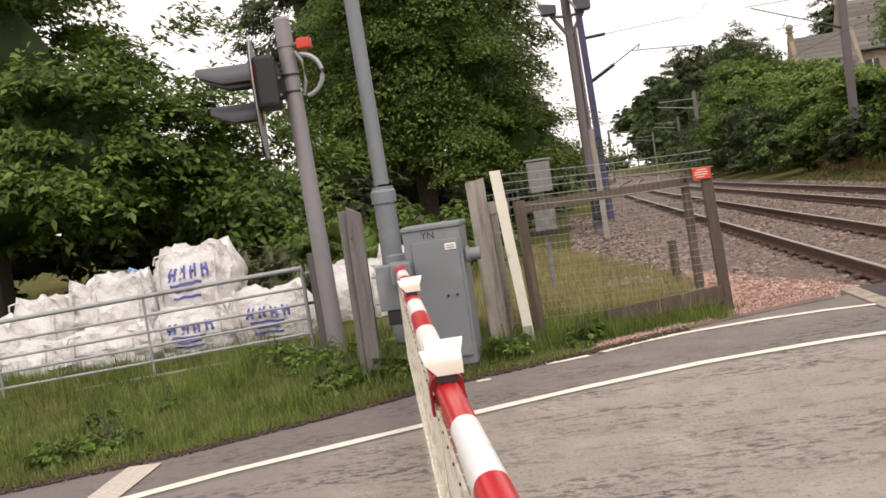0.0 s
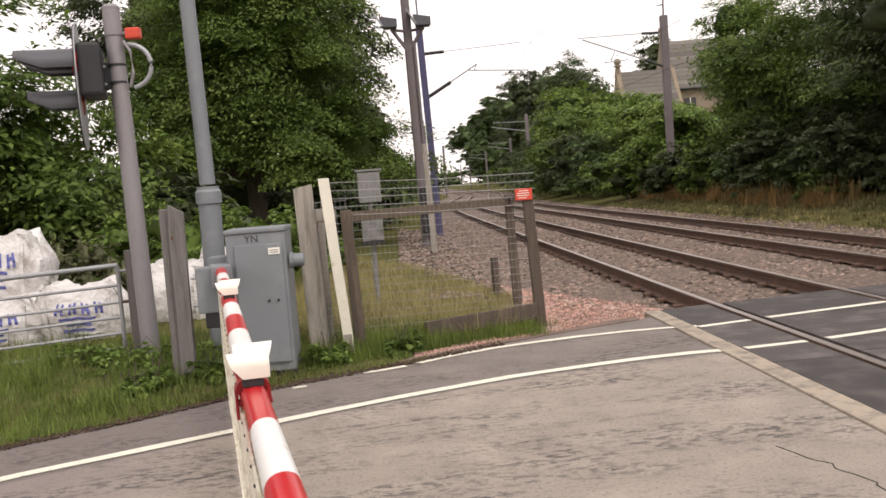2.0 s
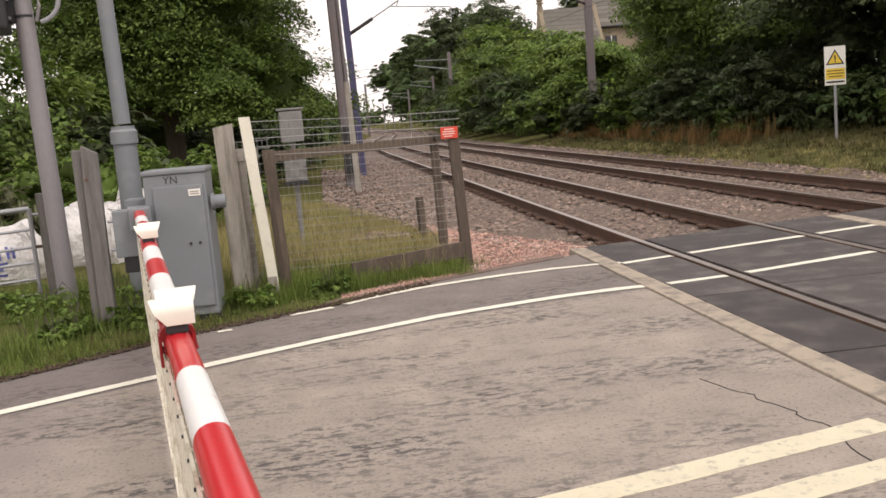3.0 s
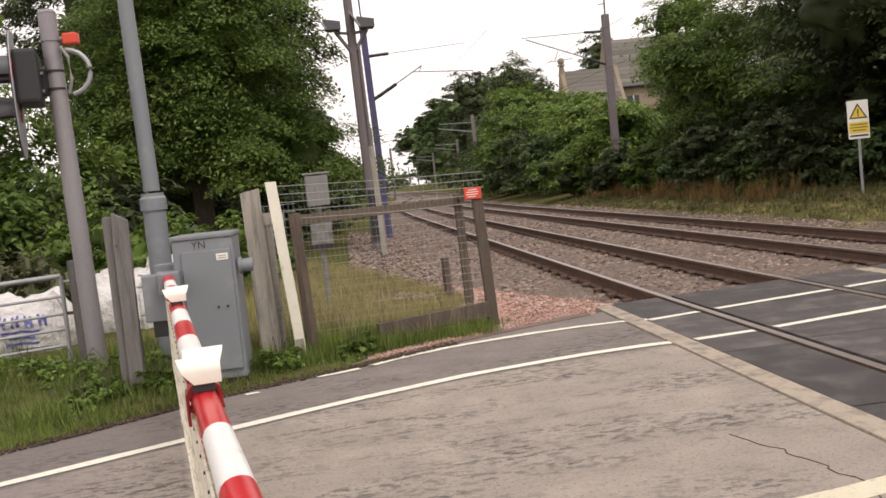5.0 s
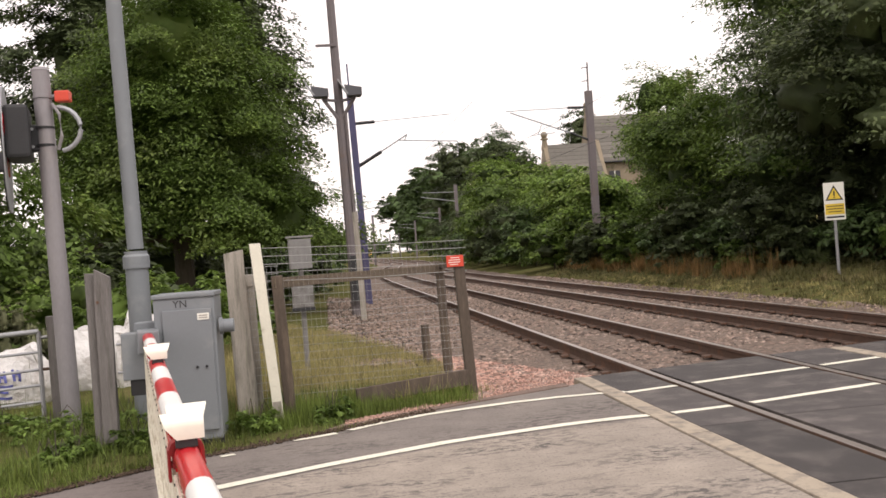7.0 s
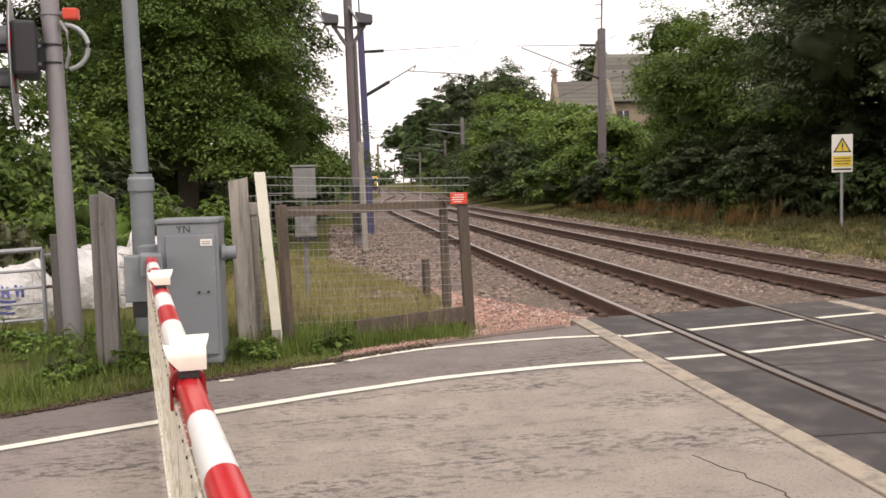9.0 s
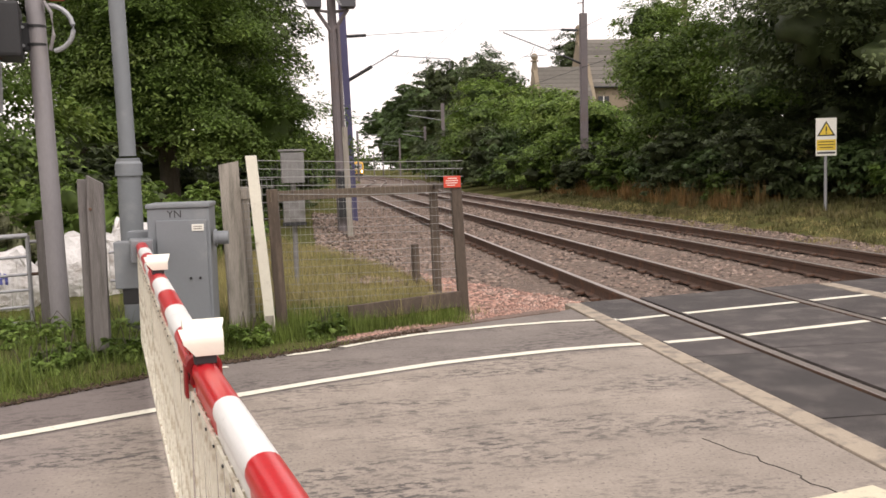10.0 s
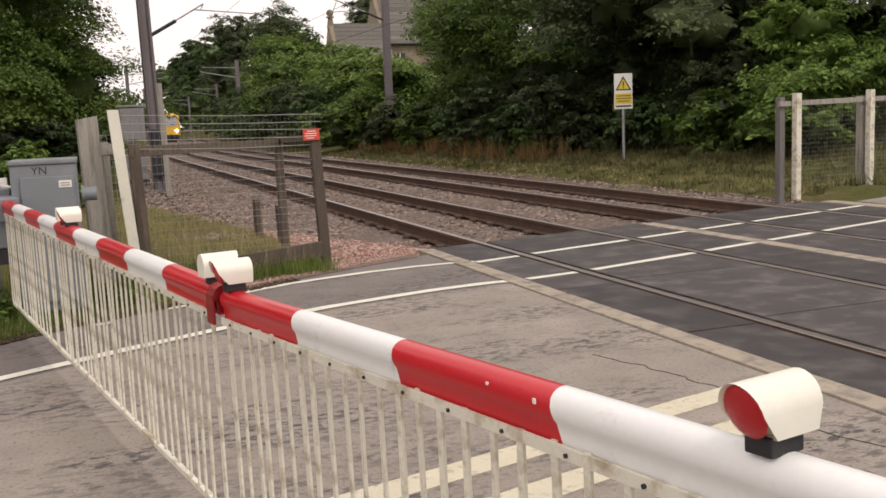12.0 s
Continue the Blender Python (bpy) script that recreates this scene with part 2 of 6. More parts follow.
SIGN_YELLOW = material("sign_yellow", (0.72, 0.52, 0.05), rough=0.5, vary=0.06, scale=5, fine=60, bump=0.02)
SIGN_BLACK = material("sign_black", (0.02, 0.02, 0.02), rough=0.5, vary=0.06, scale=5, fine=60, bump=0.02)
SIGN_RED = material("sign_red", (0.6, 0.06, 0.03), rough=0.5, vary=0.06, scale=5, fine=60, bump=0.02)
MAST_STEEL = material("mast_steel", (0.15, 0.13, 0.135), rough=0.8, vary=0.2, scale=2, fine=30, bump=0.2, tint=(0.15, 0.11, 0.09), tint_amount=0.4, tint_scale=1)
MAST_BLUE = material("blue_grey_mast_paint", (0.07, 0.065, 0.14), rough=0.7, vary=0.2, scale=2, fine=30, bump=0.1)
SLATE = material("slate_roof", (0.135, 0.124, 0.108), rough=0.85, vary=0.2, scale=3, fine=20, bump=0.3, random_object=0.3)
SANDSTONE = material("sandstone_wall", (0.25, 0.205, 0.145), rough=0.9, vary=0.2, scale=1.5, fine=14, bump=0.4, tint=(0.2, 0.165, 0.12), tint_amount=0.4, tint_scale=0.8)
GLASS_DARK = material("dark_window_glass", (0.02, 0.022, 0.025), rough=0.08, vary=0.1, bump=0)
TRAIN_YELLOW = material("train_yellow", (0.75, 0.42, 0.03), rough=0.4, vary=0.05, bump=0)
TRAIN_GREY = material("train_grey", (0.16, 0.16, 0.19), rough=0.45, vary=0.1, bump=0)


def glow(name, color, strength):
    m = bpy.data.materials.new(name)
    m.use_nodes = True
    b = m.node_tree.nodes["Principled BSDF"]
    b.inputs["Base Color"].default_value = (*color, 1)
    b.inputs["Emission Color"].default_value = (*color, 1)
    b.inputs["Emission Strength"].default_value = strength
    return m


HEADLIGHT = glow("lit_headlight", (1.0, 0.9, 0.75), 25.0)
RED_LENS = material("red_lens", (0.45, 0.006, 0.014), rough=0.15, vary=0.1, scale=60, fine=200, bump=0.3)

# ---- building helpers ----
def mesh_of(bm, name, mat, smooth=False):
    me = bpy.data.meshes.new(name)
    bm.normal_update()
    bm.to_mesh(me)
    bm.free()
    for m in (mat if isinstance(mat, (list, tuple)) else [mat]):
        me.materials.append(m)
    if smooth:
        for p in me.polygons:
            p.use_smooth = True
        me.set_sharp_from_angle(angle=radians(38))
    return me


def part(name, bm, mat, parent=None, label="", smooth=False, kind=""):
    ob = new(name, mesh_of(bm, name, mat, smooth))
    if parent is not None:
        ob.parent = parent
    return tagged(ob, label=label, kind=kind)


def thing(name, label, category, place=(0, 0, 0), turn=0.0, group="", kind=""):
    ob = new(name)
    ob.matrix_basis = pose(*place, 0, 0, turn)
    return tagged(ob, label=label, category=category, group=group, kind=kind)


def add_box(bm, lo, hi, bevel=0.0, m=None):
    lo, hi = Vector(lo), Vector(hi)
    got = bmesh.ops.create_cube(bm, size=1.0)["verts"]
    for v in got:
        v.co = Vector([(lo[i] + hi[i]) / 2 + v.co[i] * (hi[i] - lo[i]) for i in range(3)])
    if bevel:
        edges = list({e for v in got for e in v.link_edges})
        out = bmesh.ops.bevel(bm, geom=edges, offset=bevel, segments=2, affect="EDGES", profile=0.6)
        got = list({v for f in out["faces"] for v in f.verts} | {v for v in got if v.is_valid})
    if m is not None:
        bmesh.ops.transform(bm, matrix=m, verts=got)
    return bm


def box(lo, hi, bevel=0.0, m=None):
    return add_box(bmesh.new(), lo, hi, bevel, m)


def add_rod(bm, a, b, r, r2=None, sides=12, caps=True):
    a, b = Vector(a), Vector(b)
    way = b - a
    got = bmesh.ops.create_cone(bm, cap_ends=caps, segments=sides, radius1=r, radius2=r if r2 is None else r2, depth=way.length)["verts"]
    m = Matrix.Translation((a + b) / 2) @ way.to_track_quat("Z", "Y").to_matrix().to_4x4()
    bmesh.ops.transform(bm, matrix=m, verts=got)
    return bm


def rod(a, b, r, r2=None, sides=12, caps=True):
    return add_rod(bmesh.new(), a, b, r, r2, sides, caps)


def add_plank(bm, a, b, wide, thick, up=(0, 0, 1), bevel=0.004):
    """A beam from a to b; wide is measured along up, thick across."""
    a, b = Vector(a), Vector(b)
    x = (b - a).normalized()
    y = Vector(up).cross(x).normalized()
    z = x.cross(y)
    m = Matrix((x, y, z)).transposed().to_4x4()
    m.translation = (a + b) / 2
    ln = (b - a).length
    return add_box(bm, (-ln / 2, -thick / 2, -wide / 2), (ln / 2, thick / 2, wide / 2), bevel, m)


def plank(a, b, wide, thick, up=(0, 0, 1), bevel=0.004):
    return add_plank(bmesh.new(), a, b, wide, thick, up, bevel)


def add_tube(bm, pts, r, sides=8):
    """A bent tube through the points."""
    pts = [Vector(p) for p in pts]
    rings = []
    for i, p in enumerate(pts):
        way = (pts[min(i + 1, len(pts) - 1)] - pts[max(i - 1, 0)]).normalized()
        q = way.to_track_quat("Z", "Y").to_matrix()
        rings.append([bm.verts.new(p + q @ Vector((r * math.cos(k * math.tau / sides), r * math.sin(k * math.tau / sides), 0))) for k in range(sides)])
    for a, b in zip(rings, rings[1:]):
        for k in range(sides):
            bm.faces.new((a[k], a[(k + 1) % sides], b[(k + 1) % sides], b[k]))
    for ring, flip in ((rings[0], True), (rings[-1], False)):
        bm.faces.new(ring[::-1] if flip else ring)
    return bm


def add_loft(bm, sections, closed=True):
    """Skin over sections with the same number of points, with end caps."""
    rings = [[bm.verts.new(p) for p in s] for s in sections]
    n = len(rings[0])
    for a, b in zip(rings, rings[1:]):
        for k in range(n if closed else n - 1):
            bm.faces.new((a[k], a[(k + 1) % n], b[(k + 1) % n], b[k]))
    if closed:
        bm.faces.new(rings[0][::-1])
        bm.faces.new(rings[-1])
    return bm


def prism(points, z0, z1):
    """An upright slab over a flat outline."""
    bm = bmesh.new()
    add_loft(bm, [[(x, y, z0) for x, y in points], [(x, y, z1) for x, y in points]])
    bmesh.ops.recalc_face_normals(bm, faces=bm.faces)
    return bm


def raw_mesh(name, verts, faces, mat, smooth=False):
    """A mesh from numpy arrays; faces all have the same number of corners."""
    me = bpy.data.meshes.new(name)
    verts, faces = np.asarray(verts, np.float32), np.asarray(faces, np.int32)
    me.vertices.add(len(verts))
    me.vertices.foreach_set("co", verts.ravel())
    k = faces.shape[1]
    me.loops.add(faces.size)
    me.loops.foreach_set("vertex_index", faces.ravel())
    me.polygons.add(len(faces))
    me.polygons.foreach_set("loop_start", np.arange(0, faces.size, k, dtype=np.int32))
    me.update(calc_edges=True)
    me.materials.append(mat)
    if smooth:
        me.polygons.foreach_set("use_smooth", np.ones(len(faces), bool))
    return me


def soft(x, a, b):
    t = np.clip((np.asarray(x, float) - a) / (b - a), 0, 1)
    return t * t * (3 - 2 * t)


def bend(y):
    """How far the line has swung to the east at y: straight at the crossing, then an easy bend."""
    return np.interp(np.asarray(y, float), [-400, 38, 48, 58, 68, 80, 95, 112, 130, 145, 165, 190, 255, 447, 900, 2500], [0, 0, 0, 0.1, 0.35, 0.9, 2.2, 3.9, 5.6, 6.3, 6.7, 7.1, 8.15, 15.0, 35.0, 98.0])


def edge_y(x):
    """Where the asphalt ends towards the verge."""
    return np.interp(x, [-60, -14, -9, -6, -5.1, -4.6, -4.15, -3.65, -3.3, -2.6, -1.9, -0.85], [-11.97, 3.6, 5.35, 6.78, 7.42, 7.84, 8.16, 8.42, 8.62, 9.05, 9.42, 9.98])


def height(x, y):
    """The lie of the land."""
    x, y = np.asarray(x, float), np.asarray(y, float)
    u = x - bend(y)
    z = 0.28 * soft(u, 6.6, 9.5) + 0.9 * soft(u, 9.0, 15) + 1.5 * soft(u, 14, 40)
    z = z + 0.06 * soft(-u, 2.6, 3.4) * soft(y, 8.2, 10)
    bed = soft(u, -2.6, -1.5) * (1 - soft(u, 5.9, 6.9)) * (soft(y, 10.1, 10.5) + 1 - soft(y, -8.0, -7.5))
    wave = 0.04 * np.sin(x * 1.3 + y * 0.7) * np.sin(y * 0.9 - x * 0.4) * soft(np.abs(u - 2), 5, 9)
    out = soft(y, edge_y(x) - 0.1, edge_y(x) + 0.5) * (x < 2)
    south = soft(-y, 3.0 - 0.3 * x, 6.0 - 0.3 * x)
    over = soft(y, 12.6 + 0.28 * (x - 6.5), 13.4 + 0.28 * (x - 6.5)) * (x >= 2)
    free = np.maximum(np.maximum(out, south), np.maximum(over, soft(y, 10.6, 12.2) * (u > -2) * (u < 8)))
    return (z + wave) * free - 0.19 * bed - 0.03


# the road's own frame: s along it, w across it
ROAD_TURN = math.atan2(1.48, 5.54)

# ---- ground: one sheet to the horizon ----
def make_ground():
    a = np.concatenate([[-3000, -1500, -700, -300, -150, -80, -50], np.arange(-36, -8, 1.0), np.arange(-8, 12, 0.25), np.arange(12, 40, 1.0), [50, 80, 150, 300, 700, 1500, 3000]])
    b = np.concatenate([[-3000, -1000, -300, -100, -40], np.arange(-20, 4, 1.0), np.arange(4, 16, 0.25), np.arange(16, 60, 1.0), np.arange(60, 420, 6.0), [500, 700, 1000, 1600, 3000]])
    x, y = np.meshgrid(a, b)
    z = height(x, y)
    v = np.stack([x, y, z], -1).reshape(-1, 3)
    i = np.arange(len(a) * len(b)).reshape(len(b), len(a))
    f = np.stack([i[:-1, :-1], i[:-1, 1:], i[1:, 1:], i[1:, :-1]], -1).reshape(-1, 4)
    tagged(new("ground", raw_mesh("ground", v, f, EARTH, True)), "rough grassy ground with dry patches beside the railway", "ground", kind="structure")


make_ground()


def slab(name, points, z0, z1, mat, label, category, kind="structure", parent=None):
    ob = part(name, prism(points, z0, z1), mat, parent)
    return tagged(ob, label, category, kind=kind) if parent is None else ob


# the carriageway edge line swings gently to meet the crossing
LINE_B_X = [-60, -14, -9, -6.27, -5.5, -4.6, -4.05, -3.33, -2.5, -1.96, -1.5, -1.03, -0.7, 0.0, 60]
LINE_B_Y = [-14.5, 1.45, 4.0, 5.58, 6.12, 6.62, 6.93, 7.30, 7.66, 7.81, 7.91, 7.97, 7.96, 8.05, 24.0]


def line_b(x):
    return float(np.interp(x, LINE_B_X, LINE_B_Y))


def line_c(x):
    return 4.41 + 0.25 * (x + 1.0)


ROAD_X = [-60, -30, -14, -9, -6, -5.1, -4.6, -4.15, -3.65, -3.3, -2.6, -1.9, -1.4, -0.83]
verge = {x: float(edge_y(x)) for x in ROAD_X}
slab("road", [(x, line_b(x) - 0.12) for x in ROAD_X] + [(-0.83, -0.6), (-6, -2.2), (-30, -10.0), (-60, -20)], -0.2, 0.0, ASPHALT,
     "worn grey-brown asphalt road with dark patches", "road")
slab("road_edge", [(x, verge[x]) for x in ROAD_X] + [(x, line_b(x) - 0.118) for x in ROAD_X[::-1]], -0.2, -0.004, ASPHALT_DARK,
     "darker asphalt strip along the road's edge", "road")
slab("road_beyond", [(6.05, 11.2), (14, 13.6), (60, 26), (60, 15), (14, 3.4), (6.05, 1.0)], -0.2, 0.012, ASPHALT, "grey asphalt road beyond the railway", "road")
slab("gravel_verge", [(-3.4, 8.6), (-2.6, 9.06), (-1.9, 9.43), (-0.98, 9.85), (-1.0, 10.25), (-1.75, 10.0), (-2.35, 9.75), (-3.1, 9.0)], -0.1, 0.006, GRAVEL,
     "reddish loose gravel beside the asphalt", "gravel", kind="structure")


def stripe(label, pts, wide, mat, z=0.004, group="road markings", name="road_line"):
    """A painted line along the points, with a slightly uneven edge."""
    rng = random.Random(len(pts) * 7 + int(pts[0][0] * 10))
    out_l, out_r = [], []
    dense = []
    for (x0, y0), (x1, y1) in zip(pts, pts[1:]):
        n = max(2, int(math.hypot(x1 - x0, y1 - y0) / 0.25))
        dense += [(x0 + (x1 - x0) * i / n, y0 + (y1 - y0) * i / n) for i in range(n)]
    dense.append(pts[-1])
    for i, (x, y) in enumerate(dense):
        a, b = dense[max(i - 1, 0)], dense[min(i + 1, len(dense) - 1)]
        d = Vector((b[0] - a[0], b[1] - a[1])).normalized()
        for side, out in ((1, out_l), (-1, out_r)):
            w = side * (wide / 2 + rng.uniform(-0.006, 0.006))
            out.append((x - d.y * w, y + d.x * w))
    bm = bmesh.new()
    add_loft(bm, [[(l[0], l[1], z - 0.003), (r[0], r[1], z - 0.003), (r[0], r[1], z), (l[0], l[1], z)] for l, r in zip(out_l, out_r)])
    bmesh.ops.recalc_face_normals(bm, faces=bm.faces)
    return tagged(part(name, bm, mat), label, "road marking", group, "structure")


stripe("white carriageway edge line on asphalt", [(x, line_b(x)) for x in (-6.4, -5.9, -5.5, -5.05, -4.6, -4.05, -3.7, -3.33, -2.9, -2.5, -1.96, -1.5, -1.03, -0.68)], 0.10, LINE_PAINT)
stripe("white carriageway edge line on asphalt", [(x, line_b(x)) for x in (-40, -14, -9, -6.8)], 0.10, LINE_PAINT)
stripe("worn white outer line on asphalt", [(-3.17, 8.55), (-3.0, 8.69), (-2.8, 8.81), (-2.5, 8.95), (-2.1, 9.08), (-1.7, 9.17), (-1.25, 9.23), (-0.85, 9.23), (-0.62, 9.19)], 0.085, LINE_PAINT)
stripe("short worn dash of white paint", [(-3.62, 8.31), (-3.45, 8.37), (-3.28, 8.46)], 0.06, LINE_PAINT)
stripe("small worn scrap of white paint", [(-4.15, 7.94), (-4.05, 7.98)], 0.05, LINE_PAINT)
stripe("wide white stop line across the road", [(-6.2, 6.5), (-6.16, 5.7), (-5.93, 4.84), (-5.6, 3.3)], 0.22, LINE_WORN, 0.006)
for off, end in ((0.0, -0.98), (-0.39, -1.0)):
    stripe("cream centre line on the road", [(-3.4, line_c(-3.4) + off), (end, line_c(end) + off)], 0.16, LINE_YELLOW)
    stripe("cream centre line on the road", [(-40.0, line_c(-40) + off), (-6.4, line_c(-6.4) + off)], 0.13, LINE_YELLOW)

# ---- railway ----
TRACKS = [0.0, 3.4]
GAUGE = 1.505


def panel_north(x):
    return 10.3 + 0.2 * (x + 0.65)


def rail_sections(x0, ys, prof):
    return [[(x0 + bend(y) + px, y, pz) for px, pz in prof] for y in ys]


YS_RAIL = [-300, -100, -30] + list(range(-20, 60, 4)) + list(range(60, 420, 12)) + [500, 700]
RAIL_PROFILE = [(-0.07, -0.16), (0.07, -0.16), (0.07, -0.148), (0.012, -0.13), (0.012, -0.045), (0.034, -0.035), (0.034, -0.003), (-0.034, -0.003), (-0.034, -0.035), (-0.012, -0.045), (-0.012, -0.13), (-0.07, -0.148)]
HEAD_PROFILE = [(-0.034, -0.003), (0.034, -0.003), (0.03, 0.002), (-0.03, 0.002)]
for tx in TRACKS:
    track = thing("railway_track", "rusty steel rails on concrete sleepers in stone ballast", "railway track", (0, 0, 0), 0, "railway tracks", "structure")
    for g in (0, GAUGE):
        bm = bmesh.new()
        add_loft(bm, rail_sections(tx + g, YS_RAIL, RAIL_PROFILE))
        bmesh.ops.recalc_face_normals(bm, faces=bm.faces)
        rail = part("rail", bm, RUST, track)
        bm = bmesh.new()
        add_loft(bm, rail_sections(tx + g, YS_RAIL, HEAD_PROFILE))
        bmesh.ops.recalc_face_normals(bm, faces=bm.faces)
        part("running_surface", bm, RAIL_TOP, rail, "polished steel rail head")
    me = mesh_of(box((-1.25, -0.13, -0.1), (1.25, 0.13, 0.0), 0.02), "sleeper", SLEEPER)
    clip = mesh_of(box((-0.06, -0.05, 0), (0.06, 0.05, 0.035), 0.01), "rail_clip", RUST)
    for k in range(90):
        y = 10.9 + 0.65 * k
        s = new("sleeper", me)
        s.parent = track
        s.matrix_basis = pose(tx + GAUGE / 2 + float(bend(y)), y, -0.195)
        if k < 22:
            for dx in (-0.11, 0.11, GAUGE - 0.11, GAUGE + 0.11):
                c = new("rail_clip", clip)
                c.parent = s
                c.matrix_basis = pose(dx - GAUGE / 2, 0, 0.03)

# crossing deck: rubber panels between and beside the rails, edged by concrete beams
deck = thing("crossing_deck", "dark rubber crossing panels with painted lines and concrete edge beams", "level crossing", kind="structure")
strips = [(-0.63, -0.085), (0.085, GAUGE - 0.085), (GAUGE + 0.075, 2.33), (2.55, 3.31), (3.485, 4.82), (4.99, 5.75)]
for x0, x1 in strips:
    y = -6.9 + 0.2 * x0
    for k in range(10):
        y1 = y + 1.8
        north = min(y1, panel_north((x0 + x1) / 2) + 0.1)
        if north - y < 0.2:
            break
        sk = 0.1 if k == 9 or y1 > panel_north((x0 + x1) / 2) else 0.0
        pts = [(x0, y + 0.006), (x1, y + 0.006), (x1, north - 0.006 + sk * (x1 - x0)), (x0, north - 0.006 - sk * (x1 - x0))]
        part("panel", prism(pts, -0.15, 0.0 if k % 3 else -0.003), RUBBER, deck)
        y = y1
for x0, x1 in ((-0.82, -0.65), (2.345, 2.535), (5.77, 6.03)):
    lens = [3.17, 3.42, 3.3, 3.38, 3.36]
    y = panel_north(x0) + 0.02
    for k, ln in enumerate(lens):
        part("edge_beam", box((x0, y - ln + 0.015, -0.2), (x1, y, 0.012 if x0 < 0 else 0.004), 0.012), BEAM, deck, "worn cream concrete edge beam")
        y -= ln


def over(line, x0, x1, wide, mat=LINE_PAINT):
    stripe("worn white line painted over rubber crossing panels", [(x0, line(x0)), (x1, line(x1))], wide, mat, 0.005)


def line_a(x):
    return 9.30 + 0.257 * x


for line in (line_a, line_b):
    for x0, x1 in strips:
        over(line, x0 + 0.015, x1 - 0.015, 0.085)
over(line_a, 6.08, 13, 0.1)
over(line_b, 6.08, 13, 0.1)


def make_bed():
    """The ballast under the tracks, up to the crossing's edge."""
    a = np.array([-2.0, -1.6, -1.0, -0.3, 0.5, 1.2, 2.0, 2.8, 3.6, 4.4, 5.2, 6.0, 6.5])
    b = np.concatenate([np.linspace(0, 1, 4) * 0.4, np.arange(11.2, 60, 1.0) - 10.3, np.arange(60, 420, 6.0) - 10.3, [500, 700]])
    u, v = np.meshgrid(a, b)
    y = v + panel_north(u) + 0.02
    x = u + bend(y)
    w = 0.012 * np.sin(x * 7 + y * 5) * np.sin(y * 9 - x * 3)
    z = np.maximum(height(x, y) + 0.015, -0.19) + w - 0.02 * (np.abs(u - 2.2) > 3.9)
    i = np.arange(u.size).reshape(u.shape)
    f = np.stack([i[:-1, :-1], i[:-1, 1:], i[1:, 1:], i[1:, :-1]], -1).reshape(-1, 4)
    tagged(new("ballast_bed", raw_mesh("ballast_bed", np.stack([x, y, z], -1).reshape(-1, 3), f, BALLAST, True)), "brown crushed stone bed under the railway tracks", "ballast", kind="structure")


make_bed()


# ballast: loose stones over the bed, pinker beside the crossing
def stone_field(name, label, mat, rng, n, xr, yr, size, keep=None, sink=0.35):
    tet = np.array([[-1, -0.7, -0.5], [1, -0.6, -0.4], [0.2, 1, -0.5], [-0.6, 0.2, 0.75], [0.7, 0.1, 0.6]], float)
    fac = np.array([[0, 2, 1], [0, 3, 2], [2, 3, 4], [2, 4, 1], [1, 4, 0], [0, 4, 3]])
    x, y = rng.uniform(*xr, n), rng.uniform(0, 1, n) ** 1.35 * (yr[1] - yr[0]) + yr[0]
    if keep is not None:
        ok = keep(x, y)
        x, y = x[ok], y[ok]
        n = len(x)
    s = rng.uniform(size[0], size[1], n) * (1 + 0.012 * (y - yr[0]))
    r = rng.uniform(-1, 1, (n, 5, 3)) * 0.35
    p = (tet[None] + r) * s[:, None, None]
    a = rng.uniform(0, math.tau, n)
    c, d = np.cos(a)[:, None], np.sin(a)[:, None]
    p = np.stack([p[..., 0] * c - p[..., 1] * d, p[..., 0] * d + p[..., 1] * c, p[..., 2] * 0.75], -1)
    xs = x + bend(y)
    base = height(xs, y) + s * sink
    p += np.stack([xs, y, base], -1)[:, None]
    f = (fac[None] + 5 * np.arange(n)[:, None, None]).reshape(-1, 3)
    return tagged(new(name, raw_mesh(name, p.reshape(-1, 3), f, mat)), label, "ballast", kind="stuff")


rng = np.random.default_rng(3)
clear = lambda x, y: (np.abs(x) > 0.075) & (np.abs(x - GAUGE) > 0.075) & (np.abs(x - 3.4) > 0.075) & (np.abs(x - 3.4 - GAUGE) > 0.075) & (y > panel_north(x) + 0.12)
stone_field("ballast", "grey-brown crushed stone ballast between the rails", STONE, rng, 46000, (-1.9, 6.4), (10.1, 44), (0.026, 0.05), clear)
stone_field("ballast", "pinkish crushed stone ballast beside the crossing", STONE_PINK, rng, 11000, (-1.75, -0.05), (9.95, 15.5), (0.022, 0.045), lambda x, y: (y > 10.25) & (y < 15.5 - 2.5 * (x + 1.75)), 0.6)
stone_field("ballast", "loose grey stones on the trackside slope", STONE, rng, 5000, (-3.3, -1.7), (12.8, 34), (0.02, 0.045), lambda x, y: y > 14.0 + 2.2 * (-1.7 - x), 0.5)

stone_field("loose_stones", "small heap of grey stones in the dry grass", STONE, rng, 420, (-3.1, -2.2), (12.9, 13.6), (0.02, 0.045), None, 0.9)
CRACK = material("crack_dirt", (0.03, 0.028, 0.026), rough=1, vary=0.2, scale=9, fine=60, bump=0.2, spec=0.1)


